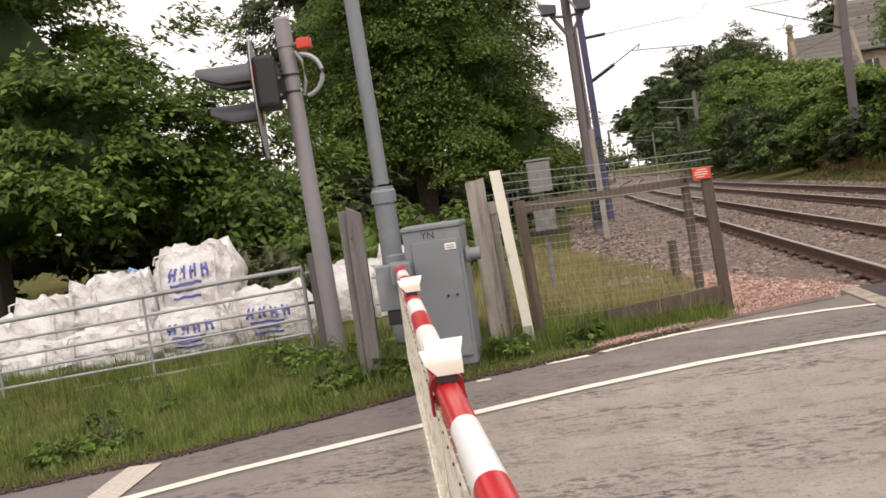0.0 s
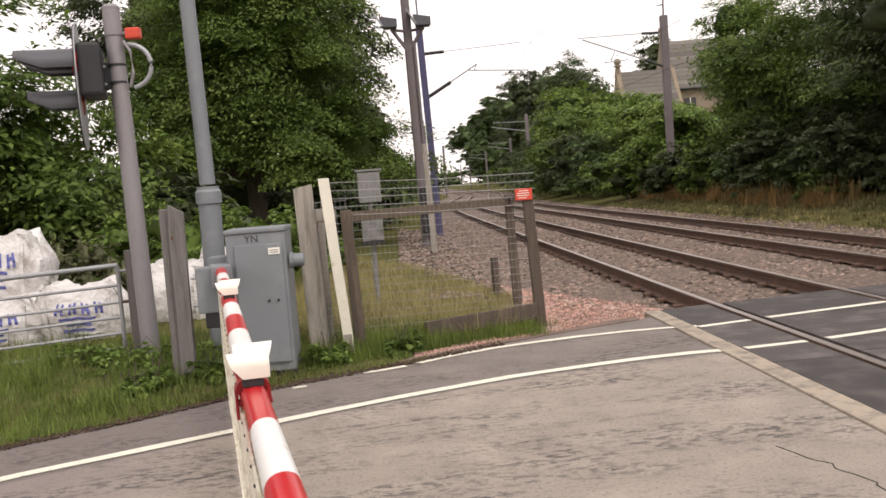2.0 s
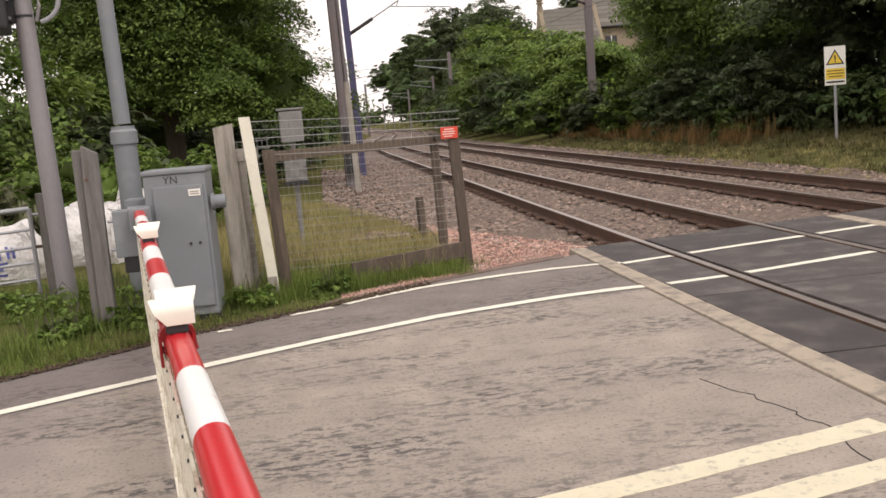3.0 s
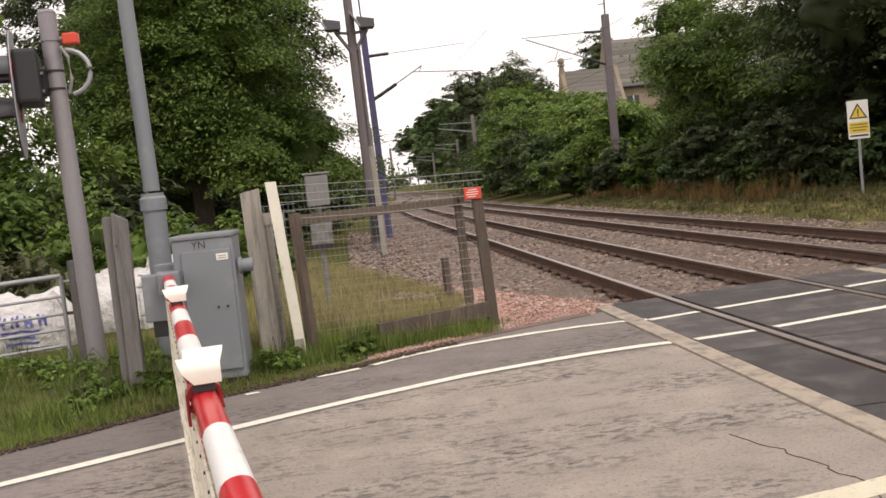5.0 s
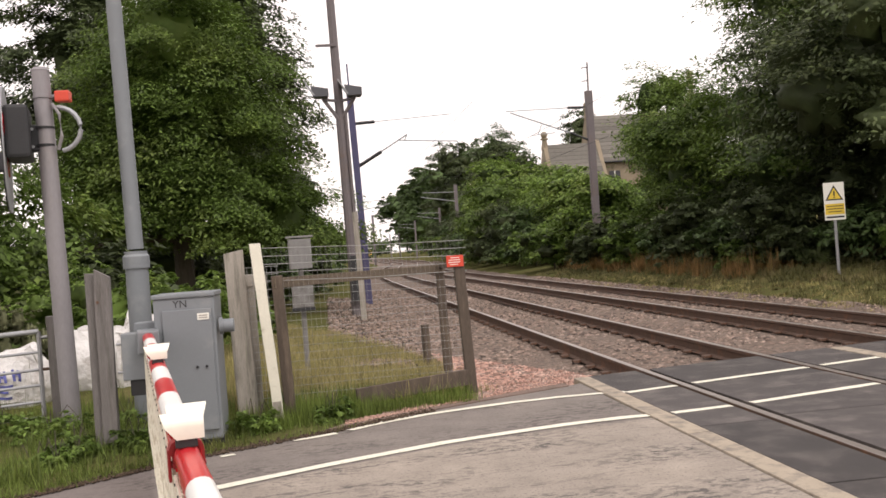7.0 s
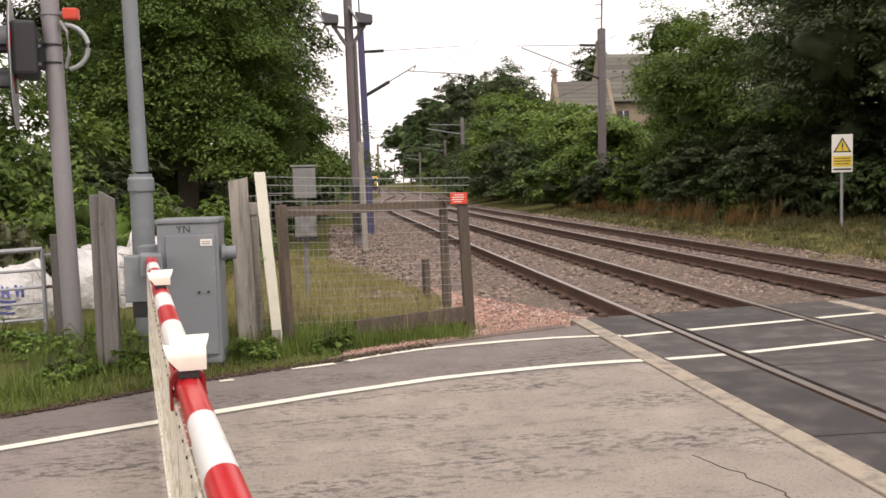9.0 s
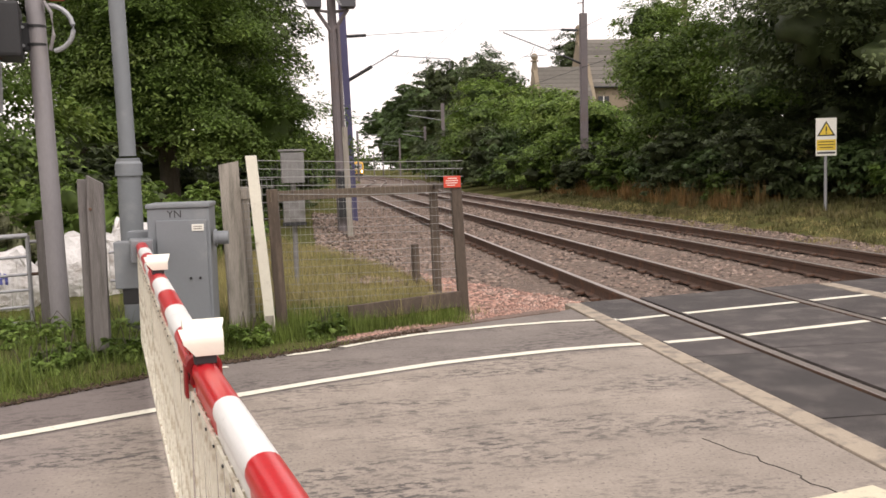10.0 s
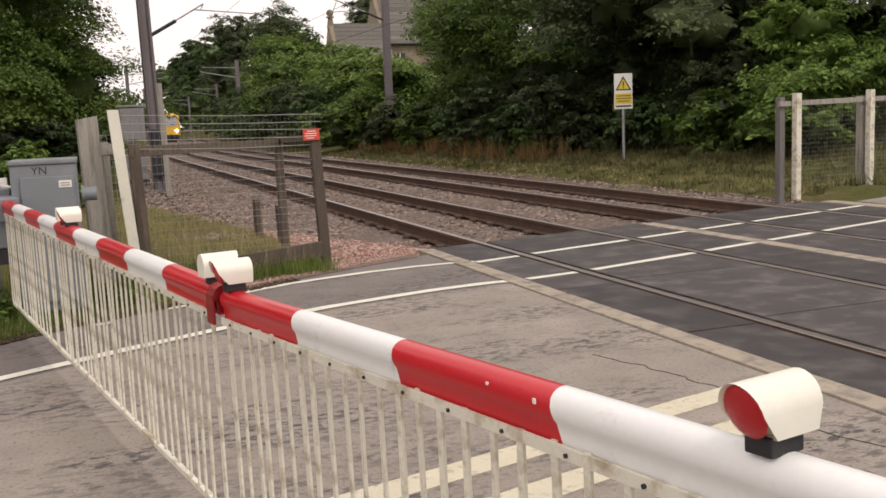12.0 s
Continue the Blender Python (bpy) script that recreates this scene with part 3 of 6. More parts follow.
def crack(pts, wide):
    rr = random.Random(int(pts[0][0] * 100))
    fine = []
    for (x0, y0), (x1, y1) in zip(pts, pts[1:]):
        fine += [(x0 + (x1 - x0) * k / 5 + rr.uniform(-0.02, 0.02), y0 + (y1 - y0) * k / 5 + rr.uniform(-0.02, 0.02)) for k in range(5)]
    bm = bmesh.new()
    add_loft(bm, [[(x - wide * rr.uniform(0.2, 0.6), y, -0.004), (x + wide * rr.uniform(0.2, 0.6), y, -0.004), (x + wide * 0.4, y + 0.004, 0.0022), (x - wide * 0.4, y + 0.004, 0.0022)] for x, y in fine])
    bmesh.ops.recalc_face_normals(bm, faces=bm.faces)
    tagged(part("road_crack", bm, CRACK), "thin dark crack across the asphalt", "crack", "road cracks", "structure")


crack([(-1.42, 5.35), (-1.3, 5.0), (-1.24, 4.7), (-1.2, 4.4), (-1.28, 3.95), (-1.15, 3.4), (-1.2, 2.6)], 0.007)
crack([(-0.84, 3.62), (-1.0, 3.3), (-1.15, 3.35)], 0.005)

# ---- level crossing equipment ----
BOOM_TURN = math.degrees(math.atan2(-1, 0.201))
JOINT = 5.3


def boom_section(s, slant, top=0.0, wide=1.0):
    """The boom's outline at s metres from its pivot: rounded top, flat sides, narrower at the bottom."""
    w = 0.040 * wide
    prof = [(-w * 0.79, -0.09), (w * 0.8, -0.09), (w, -0.078), (w, -0.038), (w * 0.95, -0.025), (w * 0.82, -0.014), (w * 0.6, -0.006), (w * 0.32, -0.0015), (0, 0), (-w * 0.32, -0.0015), (-w * 0.6, -0.006), (-w * 0.82, -0.014), (-w * 0.96, -0.026), (-w, -0.036), (-w * 0.95, -0.046), (-w * 0.82, -0.054), (-w * 0.80, -0.07)]
    return [(s + slant * (0.4 * max(0.0, -z - 0.02) - 0.25 * y), y, z + top) for y, z in prof]


def make_lamp(parent, s, side, tall=1.0):
    """A hooded red lamp on the boom; side +1 or -1 is the way its lens looks."""
    lamp = new("lamp")
    lamp.parent = parent
    lamp.matrix_basis = pose(s, 0, 0.004, 0, 0, 90 if side > 0 else -90) @ Matrix.Diagonal((0.66, 0.56, 0.61, 1))
    tagged(lamp, label="white hooded lamp with a red lens")
    r, zc = 0.062 * tall, 0.085 * tall
    secs = []
    for x, lean in ((-0.075, 0.0), (0.075, 1.0)):
        pts = []
        for k in range(13):
            a = math.pi * k / 12
            y, z = r * math.cos(a), zc + r * math.sin(a)
            pts.append((x + lean * 0.035 * (z - 0.03) / 0.12, y, z))
        pts += [(x - 0.03 * lean, -r * 0.82, 0.03), (x - 0.03 * lean, r * 0.82, 0.03)]
        secs.append(pts)
    bm = bmesh.new()
    add_loft(bm, secs, closed=True)
    bmesh.ops.recalc_face_normals(bm, faces=bm.faces)
    front = max(bm.faces, key=lambda f: f.calc_center_median().x)
    ins = bmesh.ops.inset_region(bm, faces=[front], thickness=0.006)
    for v in front.verts:
        v.co.x -= 0.012
    part("hood", bm, CREAM_PLASTIC, lamp, "cream-white lamp hood", smooth=True)
    bm = bmesh.new()
    bmesh.ops.create_uvsphere(bm, u_segments=20, v_segments=10, radius=r * 0.93)
    for v in bm.verts:
        v.co = Vector((v.co.z * 0.2 + 0.081 + 0.29 * v.co.y, v.co.x, v.co.y + zc))
    part("lens", bm, RED_LENS, lamp, "red ribbed lens", smooth=True)
    bm = box((-0.045, -0.04, -0.012), (0.05, 0.04, 0.032), 0.006)
    part("rubber_base", bm, BLACK, lamp, "black rubber base")
    return lamp


def make_barrier():
    boom = thing("crossing_barrier", "lowered red and white striped barrier boom with hanging white railing", "barrier", (-4.756, 8.70, 0.932), BOOM_TURN)
    boom.matrix_basis = boom.matrix_basis @ pose(0, 0, 0, 0, 0.25, 0)
    raised = pose(JOINT, 0, -0.004, 0, -2.0, 0) @ pose(-JOINT, 0, 0)  # the outer half tips up a little at its joint
    edges = [0.25, 0.8, 1.33, 1.88, 2.42, 2.97, 3.52, 4.06, 4.64, 5.27, 5.85, 6.405, 6.955, 8.1, 8.65, 9.16]
    red = [True, False, True, False, True, False, True, False, True, True, False, True, False, True, False]
    for k, (a, b) in enumerate(zip(edges, edges[1:])):
        wide = 1.12 if b < 5.3 else 0.95
        bm = bmesh.new()
        up = 0.004 if b < 5.3 else 0.0
        n = 2
        add_loft(bm, [boom_section(a + (b - a) * i / n, 1.0 if k not in (0, 8, 14) or 0 < i < n else (0.0 if (i == 0) != (k == 8) else 1.0), up, wide) for i in range(n + 1)])
        bmesh.ops.recalc_face_normals(bm, faces=bm.faces)
        seg = part("boom_section", bm, RED if red[k] else WHITE, boom, "glossy red boom section" if red[k] else "white boom section", smooth=True)
        if a > 5.2:
            seg.matrix_basis = raised
    bm = bmesh.new()
    add_loft(bm, [boom_section(5.2, 0, 0.012, 1.3), boom_section(5.27, 0, 0.012, 1.3)])
    for x in (5.215, 5.25):
        add_rod(bm, (x, -0.056, -0.07), (x, 0.056, -0.07), 0.008, sides=8)
    add_box(bm, (5.2, -0.056, -0.118), (5.265, -0.046, -0.02), 0.004)
    bmesh.ops.recalc_face_normals(bm, faces=bm.faces)
    part("joint_collar", bm, RED_DARK, boom, "dark red joint collar")
    part("pivot_sleeve", box((-0.05, -0.085, -0.16), (0.26, 0.085, 0.02), 0.012), GREY_STEEL, boom, "grey steel pivot sleeve")
    # hanging railing, one length on each half
    rivet = mesh_of(rod((0, -0.042, 0), (0, -0.047, 0), 0.0042, sides=8), "rivet", BLACK)
    bar = mesh_of(box((-0.0085, -0.004, -0.765), (0.0085, 0.004, -0.085), 0.0015), "railing_bar", WHITE_OLD)
    rng = random.Random(8)
    for lo, hi, m in ((0.35, 5.22, Matrix.Identity(4)), (5.3, 9.1, raised)):
        o = part("skirt_rail", box((lo, -0.043, -0.106), (hi, -0.036, -0.084)), WHITE_OLD, boom, "white riveted strip under the boom")
        o.matrix_basis = m
        k, s = 0, lo + 0.04
        while s < hi - 0.02:
            o = new("railing_bar", bar)
            o.parent = boom
            o.matrix_basis = m @ pose(s, -0.034 + rng.uniform(-0.004, 0.004), rng.uniform(-0.004, 0.004), rng.uniform(-0.8, 0.8), rng.uniform(-0.5, 0.5), rng.uniform(-12, 12))
            if k % 2 == 0:
                o = new("rivet", rivet)
                o.parent = boom
                o.matrix_basis = m @ pose(s + 0.045, 0, -0.097)
            s += 0.0905
            k += 1
        o = part("bottom_rail", box((lo, -0.045, -0.785), (hi, -0.025, -0.76), 0.004), WHITE_OLD, boom, "stained white bottom rail")
        o.matrix_basis = m
    make_lamp(boom, 2.745, -1)
    make_lamp(boom, 2.6, 1)
    make_lamp(boom, 5.33, -1, 1.05)
    make_lamp(boom, 5.15, 1, 1.05)
    o = make_lamp(boom, 7.395, -1, 1.05)
    o.matrix_basis = raised @ o.matrix_basis
    for s, y in ((6.78, -0.03), (6.93, -0.036), (3.3, -0.03)):
        part("paint_chip", box((s - 0.004, y - 0.006, -0.028), (s + 0.004, y - 0.004, -0.019)), WHITE, boom, "chipped paint").matrix_basis = raised if s > 5 else Matrix.Identity(4)


make_barrier()


def text_mesh(text, size, mat, name="lettering"):
    cu = bpy.data.curves.new(name, "FONT")
    cu.body, cu.size, cu.extrude, cu.align_x = text, size, 0.0006, "CENTER"
    ob = bpy.data.objects.new(name, cu)
    me = bpy.data.meshes.new_from_object(ob)
    bpy.data.objects.remove(ob)
    me.materials.append(mat)
    return me


def make_machine():
    t = thing("barrier_machine_cabinet", "grey painted steel barrier machine cabinet standing in grass", "cabinet", (-4.44, 8.86, 0.0), 0)
    part("body", box((-0.245, -0.235, 0.02), (0.245, 0.25, 1.185), 0.012), GREY_STEEL, t)
    bm = box((-0.255, -0.25, 1.186), (0.255, 0.26, 1.225), 0.012)
    part("lid", bm, GREY_STEEL, t, "grey steel lid with rolled edge")
    door = part("door", box((-0.175, -0.262, 0.1), (0.22, -0.237, 1.09), 0.006), GREY_STEEL, t, "raised grey steel door")
    part("label_plate", box((0.105, -0.268, 1.0), (0.2, -0.2635, 1.055), 0.002), SIGN_WHITE, door, "small white label plate")
    for z in (1.036, 1.018):
        part("writing_bar", box((0.118, -0.27, z - 0.004), (0.187, -0.2685, z + 0.004)), WOOD_PALE, door)
    for x in (0.08, 0.155):
        part("lock", rod((x, -0.262, 0.62), (x, -0.275, 0.62), 0.011, sides=12), BLACK, door, "small round lock")
    o = new("lettering", text_mesh("YN", 0.085, SIGN_BLACK))
    o.parent = t
    o.matrix_basis = pose(-0.03, -0.2365, 1.11, 90, 0, 0)
    part("base_frame", box((-0.25, -0.225, -0.05), (0.25, 0.24, 0.03)), BLACK, t, "dark base frame")
    bm = bmesh.new()
    add_rod(bm, (0.265, -0.12, 0.93), (0.38, -0.12, 0.93), 0.055, sides=18)
    add_rod(bm, (0.265, -0.12, 0.93), (0.29, -0.12, 0.93), 0.07, sides=18)
    part("shaft_cap", bm, GREY_STEEL, t, "round grey shaft cap", smooth=True)
    arm = part("counterweight_bracket", box((-0.52, -0.22, 0.55), (-0.28, -0.02, 0.93), 0.01), GREY_STEEL, t, "grey steel pivot bracket")
    for z in (0.62, 0.85):
        part("bolt", rod((-0.56, -0.2, z), (-0.5, -0.2, z), 0.012, sides=10), GALV, arm)
    part("counterweight", box((-0.47, -0.2, 0.42), (-0.27, 0.1, 0.55), 0.01), BLACK, t, "black counterweight block")
    part("side_housing", box((-0.45, -0.02, 0.6), (-0.268, 0.2, 1.0), 0.01), GREY_STEEL, t)


make_machine()


def make_column():
    t = thing("lamp_column", "tall grey painted steel column with a stepped collar", "column", (-5.03, 9.9, 0), 0)
    part("base_tube", rod((0, 0, -0.1), (0, 0, 1.62), 0.105, sides=28), GREY_STEEL, t, smooth=True)
    bm = bmesh.new()
    add_rod(bm, (0, 0, 1.46), (0, 0, 1.57), 0.122, sides=28)
    add_rod(bm, (0, 0, 1.57), (0, 0, 1.62), 0.122, 0.085, sides=28)
    part("collar", bm, GREY_STEEL, t, smooth=True)
    part("shaft", rod((0, 0, 1.64), (-0.1, 0, 7.5), 0.075, 0.06, sides=28), GREY_STEEL, t, smooth=True)


make_column()


def make_signal():
    t = thing("crossing_signal", "black twin-lamp crossing signal on a weathered grey pipe post", "signal", (-5.65, 9.7, 0), 0)
    part("post", rod((0, 0, -0.2), (-0.07, 0, 3.32), 0.086, 0.078, sides=24), PIPE, t, smooth=True)
    part("post_cap", rod((-0.07, 0, 3.315), (-0.07, 0, 3.345), 0.083, 0.06, sides=24), PIPE, t)
    for z in (2.62, 2.78, 3.06):
        part("clamp_band", rod((-0.065, 0, z), (-0.065, 0, z + 0.022), 0.088, sides=24), BLACK if z < 3 else PIPE, t, "steel clamp band")
    red = part("red_lamp_box", box((0.05, -0.06, 3.02), (0.18, 0.06, 3.12), 0.015), SIGN_RED, t, "small red box on a bracket")
    part("bracket", rod((-0.05, 0, 3.06), (0.05, 0, 3.08), 0.02, sides=8), PIPE, red)
    def board(x0, x1, grow):
        bm = bmesh.new()
        ring = [((0.36 + grow) * math.copysign(abs(math.cos(q)) ** 0.75, math.cos(q)), 2.6 + (0.56 + grow) * math.copysign(abs(math.sin(q)) ** 0.85, math.sin(q))) for q in np.linspace(0, math.tau, 40, endpoint=False)]
        add_loft(bm, [[(x, y, z) for y, z in ring] for x in (x0, x1)])
        bmesh.ops.recalc_face_normals(bm, faces=bm.faces)
        return bm
    head = part("backboard", board(-0.425, -0.413, 0.0), BLACK, t, "black rounded backboard")
    part("board_back", board(-0.4125, -0.404, 0.008), GALV, head, "pale grey back of the board")
    head.matrix_basis = pose(0.02, 0, 0, 0, 0, 12.5)
    for z, y, ln in ((2.80, -0.2, 0.50), (2.46, 0.0, 0.44), (2.80, 0.2, 0.48)):
        bm = bmesh.new()
        secs = []
        for x, cut in ((-0.42, 1.0), (-0.42 - ln * 0.55, 1.0), (-0.42 - ln, 0.62)):
            ring = []
            for k in range(17):
                a = -math.pi * 0.5 * cut * 1.25 + math.pi * 1.25 * cut * k / 16
                ring.append((x, y + 0.125 * math.sin(a), z + 0.125 * math.cos(a)))
            inner = [(p[0], y + (p[1] - y) * 0.94, z + (p[2] - z) * 0.94) for p in ring[::-1]]
            secs.append(ring + inner)
        add_loft(bm, secs)
        bmesh.ops.recalc_face_normals(bm, faces=bm.faces)
        part("visor", bm, BLACK_HOOD, head, "long dark grey visor", smooth=True)
        bm = bmesh.new()
        add_rod(bm, (-0.4, y, z), (-0.44, y, z), 0.11, sides=20)
        part("lens", bm, RED_LENS, head, "dark red lens")
    part("lamp_housing", box((-0.40, -0.28, 2.5), (-0.2, 0.28, 2.97), 0.03), BLACK, head, "black lamp housing")
    part("mount", box((-0.24, -0.06, 2.58), (-0.02, 0.06, 2.82), 0.01), BLACK, t, "black mounting bracket")
    for z in (2.62, 2.78):
        part("bolt", rod((-0.16, -0.06, z), (-0.16, -0.075, z), 0.014, sides=8), GALV, t)
    bm = bmesh.new()
    pts = [(0.06, -0.03, 2.97)] + [(0.06 + 0.2 * math.sin(a), -0.04, 2.77 + 0.2 * math.cos(a)) for a in np.linspace(0.1, math.pi * 0.95, 12)]
    add_tube(bm, pts, 0.022)
    part("flexible_conduit", bm, GALV, t, "looped grey flexible conduit", smooth=True)
    bm = bmesh.new()
    add_tube(bm, [(0.03, -0.06, 3.0), (0.09, -0.08, 2.9), (0.1, -0.08, 2.7), (0.06, -0.06, 2.58)], 0.016)
    part("cable", bm, PIPE, t, "thin grey cable", smooth=True)


BLACK_HOOD = material("dark_grey_visor", (0.075, 0.075, 0.085), rough=0.5, vary=0.15, scale=6, fine=50, bump=0.05)
make_signal()


# ---- fences, posts, gate ----
def post(name, label, foot, top, wide, thick, mat, turn=0.0, bevel=0.008, category="post", cap=0.0, group=""):
    t = thing(name, label, category, foot, turn, group)
    d = Vector(top) - Vector(foot)
    d = Euler((0, 0, -radians(turn))).to_matrix() @ d
    bm = bmesh.new()
    secs = []
    rng = random.Random(int(foot[0] * 100))
    for k in range(6):
        c = d * (k / 5) if k else Vector((0, 0, -0.15))
        j = lambda: rng.uniform(-0.004, 0.004)
        w, h = wide / 2, thick / 2
        up = cap if k == 5 else 0
        secs.append([(c.x - w + j(), c.y - h, c.z), (c.x + w + j(), c.y - h, c.z + up), (c.x + w + j(), c.y + h, c.z + up), (c.x - w + j(), c.y + h, c.z)])
    add_loft(bm, secs)
    bmesh.ops.bevel(bm, geom=[e for e in bm.edges if abs((e.verts[0].co - e.verts[1].co).normalized().z) > 0.8], offset=bevel, segments=1, affect="EDGES")
    bmesh.ops.recalc_face_normals(bm, faces=bm.faces)
    part("shaft", bm, mat, t)
    return t


p_ = post("timber_post", "split weathered grey timber post in long grass", (-5.11, 8.78, 0), (-5.10, 8.78, 1.47), 0.115, 0.14, WOOD_GREY, 6, cap=-0.07)
part("split_piece", plank((-0.085, 0.03, -0.1), (-0.085, 0.03, 1.44), 0.055, 0.09, (0, 1, 0), 0.01), WOOD_GREY, p_, "split grey side of the post")
part("bolt", rod((-0.03, -0.07, 1.2), (-0.03, -0.08, 1.2), 0.012, sides=8), RUST, p_)
post("gate_post", "short grey timber gate post", (-5.885, 10.25, 0), (-5.89, 10.25, 1.06), 0.16, 0.16, WOOD_GREY, 10)
p_ = post("timber_post", "pale weathered timber post with flaking top", (-4.05, 9.42, 0), (-4.09, 9.42, 1.53), 0.17, 0.13, WOOD_PALE, 8, cap=0.03)
part("side_piece", plank((0.1, 0.06, -0.1), (0.085, 0.06, 1.33), 0.1, 0.09, (0, 1, 0), 0.012), WOOD_PALE, p_, "pale side piece")
part("cross_piece", plank((-0.1, -0.02, 1.26), (0.24, 0.05, 1.27), 0.09, 0.05), WOOD_PALE, p_, "short pale rail")
p_ = post("white_post", "leaning white painted post, bare timber at its foot", (-3.762, 9.2, 0.0), (-3.875, 9.16, 1.6), 0.088, 0.07, POST_WHITE, 0, 0.006)
part("bare_foot", plank((0.0, -0.003, -0.1), (-0.018, -0.003, 0.2), 0.078, 0.0775, (0, 1, 0)), WOOD_PALE, p_, "bare timber foot")
for z in (0.35, 1.2):
    part("bolt", rod((-0.09 * z, -0.034, z), (-0.09 * z, -0.042, z), 0.009, sides=8), RUST, p_)

NW, NE = Vector((-3.70, 9.45, 0)), Vector((-1.95, 9.95, 0))


def make_pen_fence():
    t = thing("mesh_fence", "brown timber fence with wire mesh and a bottom board", "fence", (0, 0, 0), 0)
    for p, h, w in ((NW, 1.30, 0.12), (NE, 1.36, 0.105)):
        lean = 0.02 if p is NW else 0.03
        part("post", plank(p + Vector((0.03, 0, -0.2)), p + Vector((-lean, 0, h)), w, 0.1, (0, 1, 0), 0.008), WOOD_BROWN, t, "brown timber post")
    back = Vector((-1.85, 12.5, 0))
    part("post", plank(back + Vector((0, 0, -0.1)), back + Vector((-0.02, 0, 1.28)), 0.10, 0.1, (0, 1, 0), 0.008), WOOD_BROWN, t, "brown timber post")
    part("top_rail", plank(NW + Vector((-0.05, -0.06, 1.235)), back + Vector((0.02, -0.06, 1.20)), 0.095, 0.045), WOOD_RAIL, t, "weathered timber rail")
    part("side_rail", plank(NE + Vector((0, 0, 1.28)), back + Vector((0, 0, 1.23)), 0.07, 0.04), WOOD_BROWN, t)
    mid = NW.lerp(NE, 0.36)
    part("bottom_board", plank(mid + Vector((0, -0.06, 0.12)), NE + Vector((-0.02, -0.06, 0.17)), 0.15, 0.045), WOOD_BROWN, t, "low weathered board")
    # wire mesh
    x = (NE - NW)
    wires = bmesh.new()
    for k in range(19):
        z = 0.18 + 0.075 * k
        sag = 0.012 * math.sin(k * 1.7)
        add_tube(wires, [NW + Vector((-0.14, 0, z + 0.03)), NW.lerp(NE, 0.5) + Vector((0, 0, z + sag)), NE + Vector((0.05, 0, z - 0.02))], 0.0016 if k < 14 else 0.003, 5)
    part("mesh_wire", wires, WIRE, t, "galvanised mesh wires", kind="stuff")
    wires = bmesh.new()
    for k in range(40):
        a = NW.lerp(NE, k / 39)
        add_rod(wires, a + Vector((0, 0.004, 0.15)), a + Vector((-0.01, 0.004, 1.53 - 0.02 * k / 39)), 0.0007, sides=4, caps=False)
    part("upright_wire", wires, WIRE, t, kind="stuff")
    wires = bmesh.new()
    W = Vector((-4.05, 9.42, 0))
    for k in range(18):
        z = 0.2 + 0.07 * k
        add_rod(wires, NW + Vector((0, 0, z)), W + Vector((-0.02, 0, z)), 0.002, sides=4, caps=False)
    for k in range(9):
        a = NW.lerp(W, k / 8)
        add_rod(wires, a + Vector((0, 0, 0.15)), a + Vector((-0.02, 0, 1.4)), 0.0016, sides=4, caps=False)
    part("side_mesh", wires, WIRE, t, kind="stuff")
    s = part("notice", box((-0.085, -0.012, -0.055), (0.085, 0.0, 0.055), 0.003, pose(-2.02, 9.885, 1.31, 0, 0, 8)), SIGN_RED, t, "small red notice with unreadable white lines")
    for k, w in enumerate((0.045, 0.065, 0.07, 0.055)):
        part("writing_bar", box((-w, -0.0155, 0.03 - 0.022 * k), (w - 0.01 * k, -0.0125, 0.037 - 0.022 * k), 0, pose(-2.02, 9.885, 1.31, 0, 0, 8)), SIGN_WHITE, s)


make_pen_fence()
for x, y, h in ((-1.98, 13.7, 0.42), (-1.76, 13.2, 0.36)):
    post("stump", "short rotten timber stump in the grass", (x, y, 0), (x - 0.01, y, h), 0.09, 0.09, WOOD_BROWN, 20, category="stump", group="stumps")


def make_junction():
    t = thing("junction_box", "grey steel junction boxes on a thin post", "junction box", (-3.58, 12.6, 0.0), 4)
    part("post", rod((0, 0, -0.1), (0, 0, 1.7), 0.032, sides=14), GALV_OLD, t)
    up = part("upper_box", box((-0.14, -0.11, 1.32), (0.14, 0.03, 1.69), 0.015), GALV_OLD, t, "weathered grey box")
    part("cover", box((-0.135, -0.118, 1.32), (0.135, -0.111, 1.685), 0.004), GALV_OLD, up)
    part("lid", box((-0.165, -0.125, 1.70), (0.165, 0.04, 1.725), 0.006), GALV_OLD, up)
    lo = part("lower_box", box((-0.13, -0.1, 0.84), (0.13, 0.03, 1.14), 0.012), GALV_OLD, t, "weathered grey box")
    part("base", box((-0.14, -0.11, 0.80), (0.14, 0.04, 0.838)), BLACK, lo, "dark base")


make_junction()


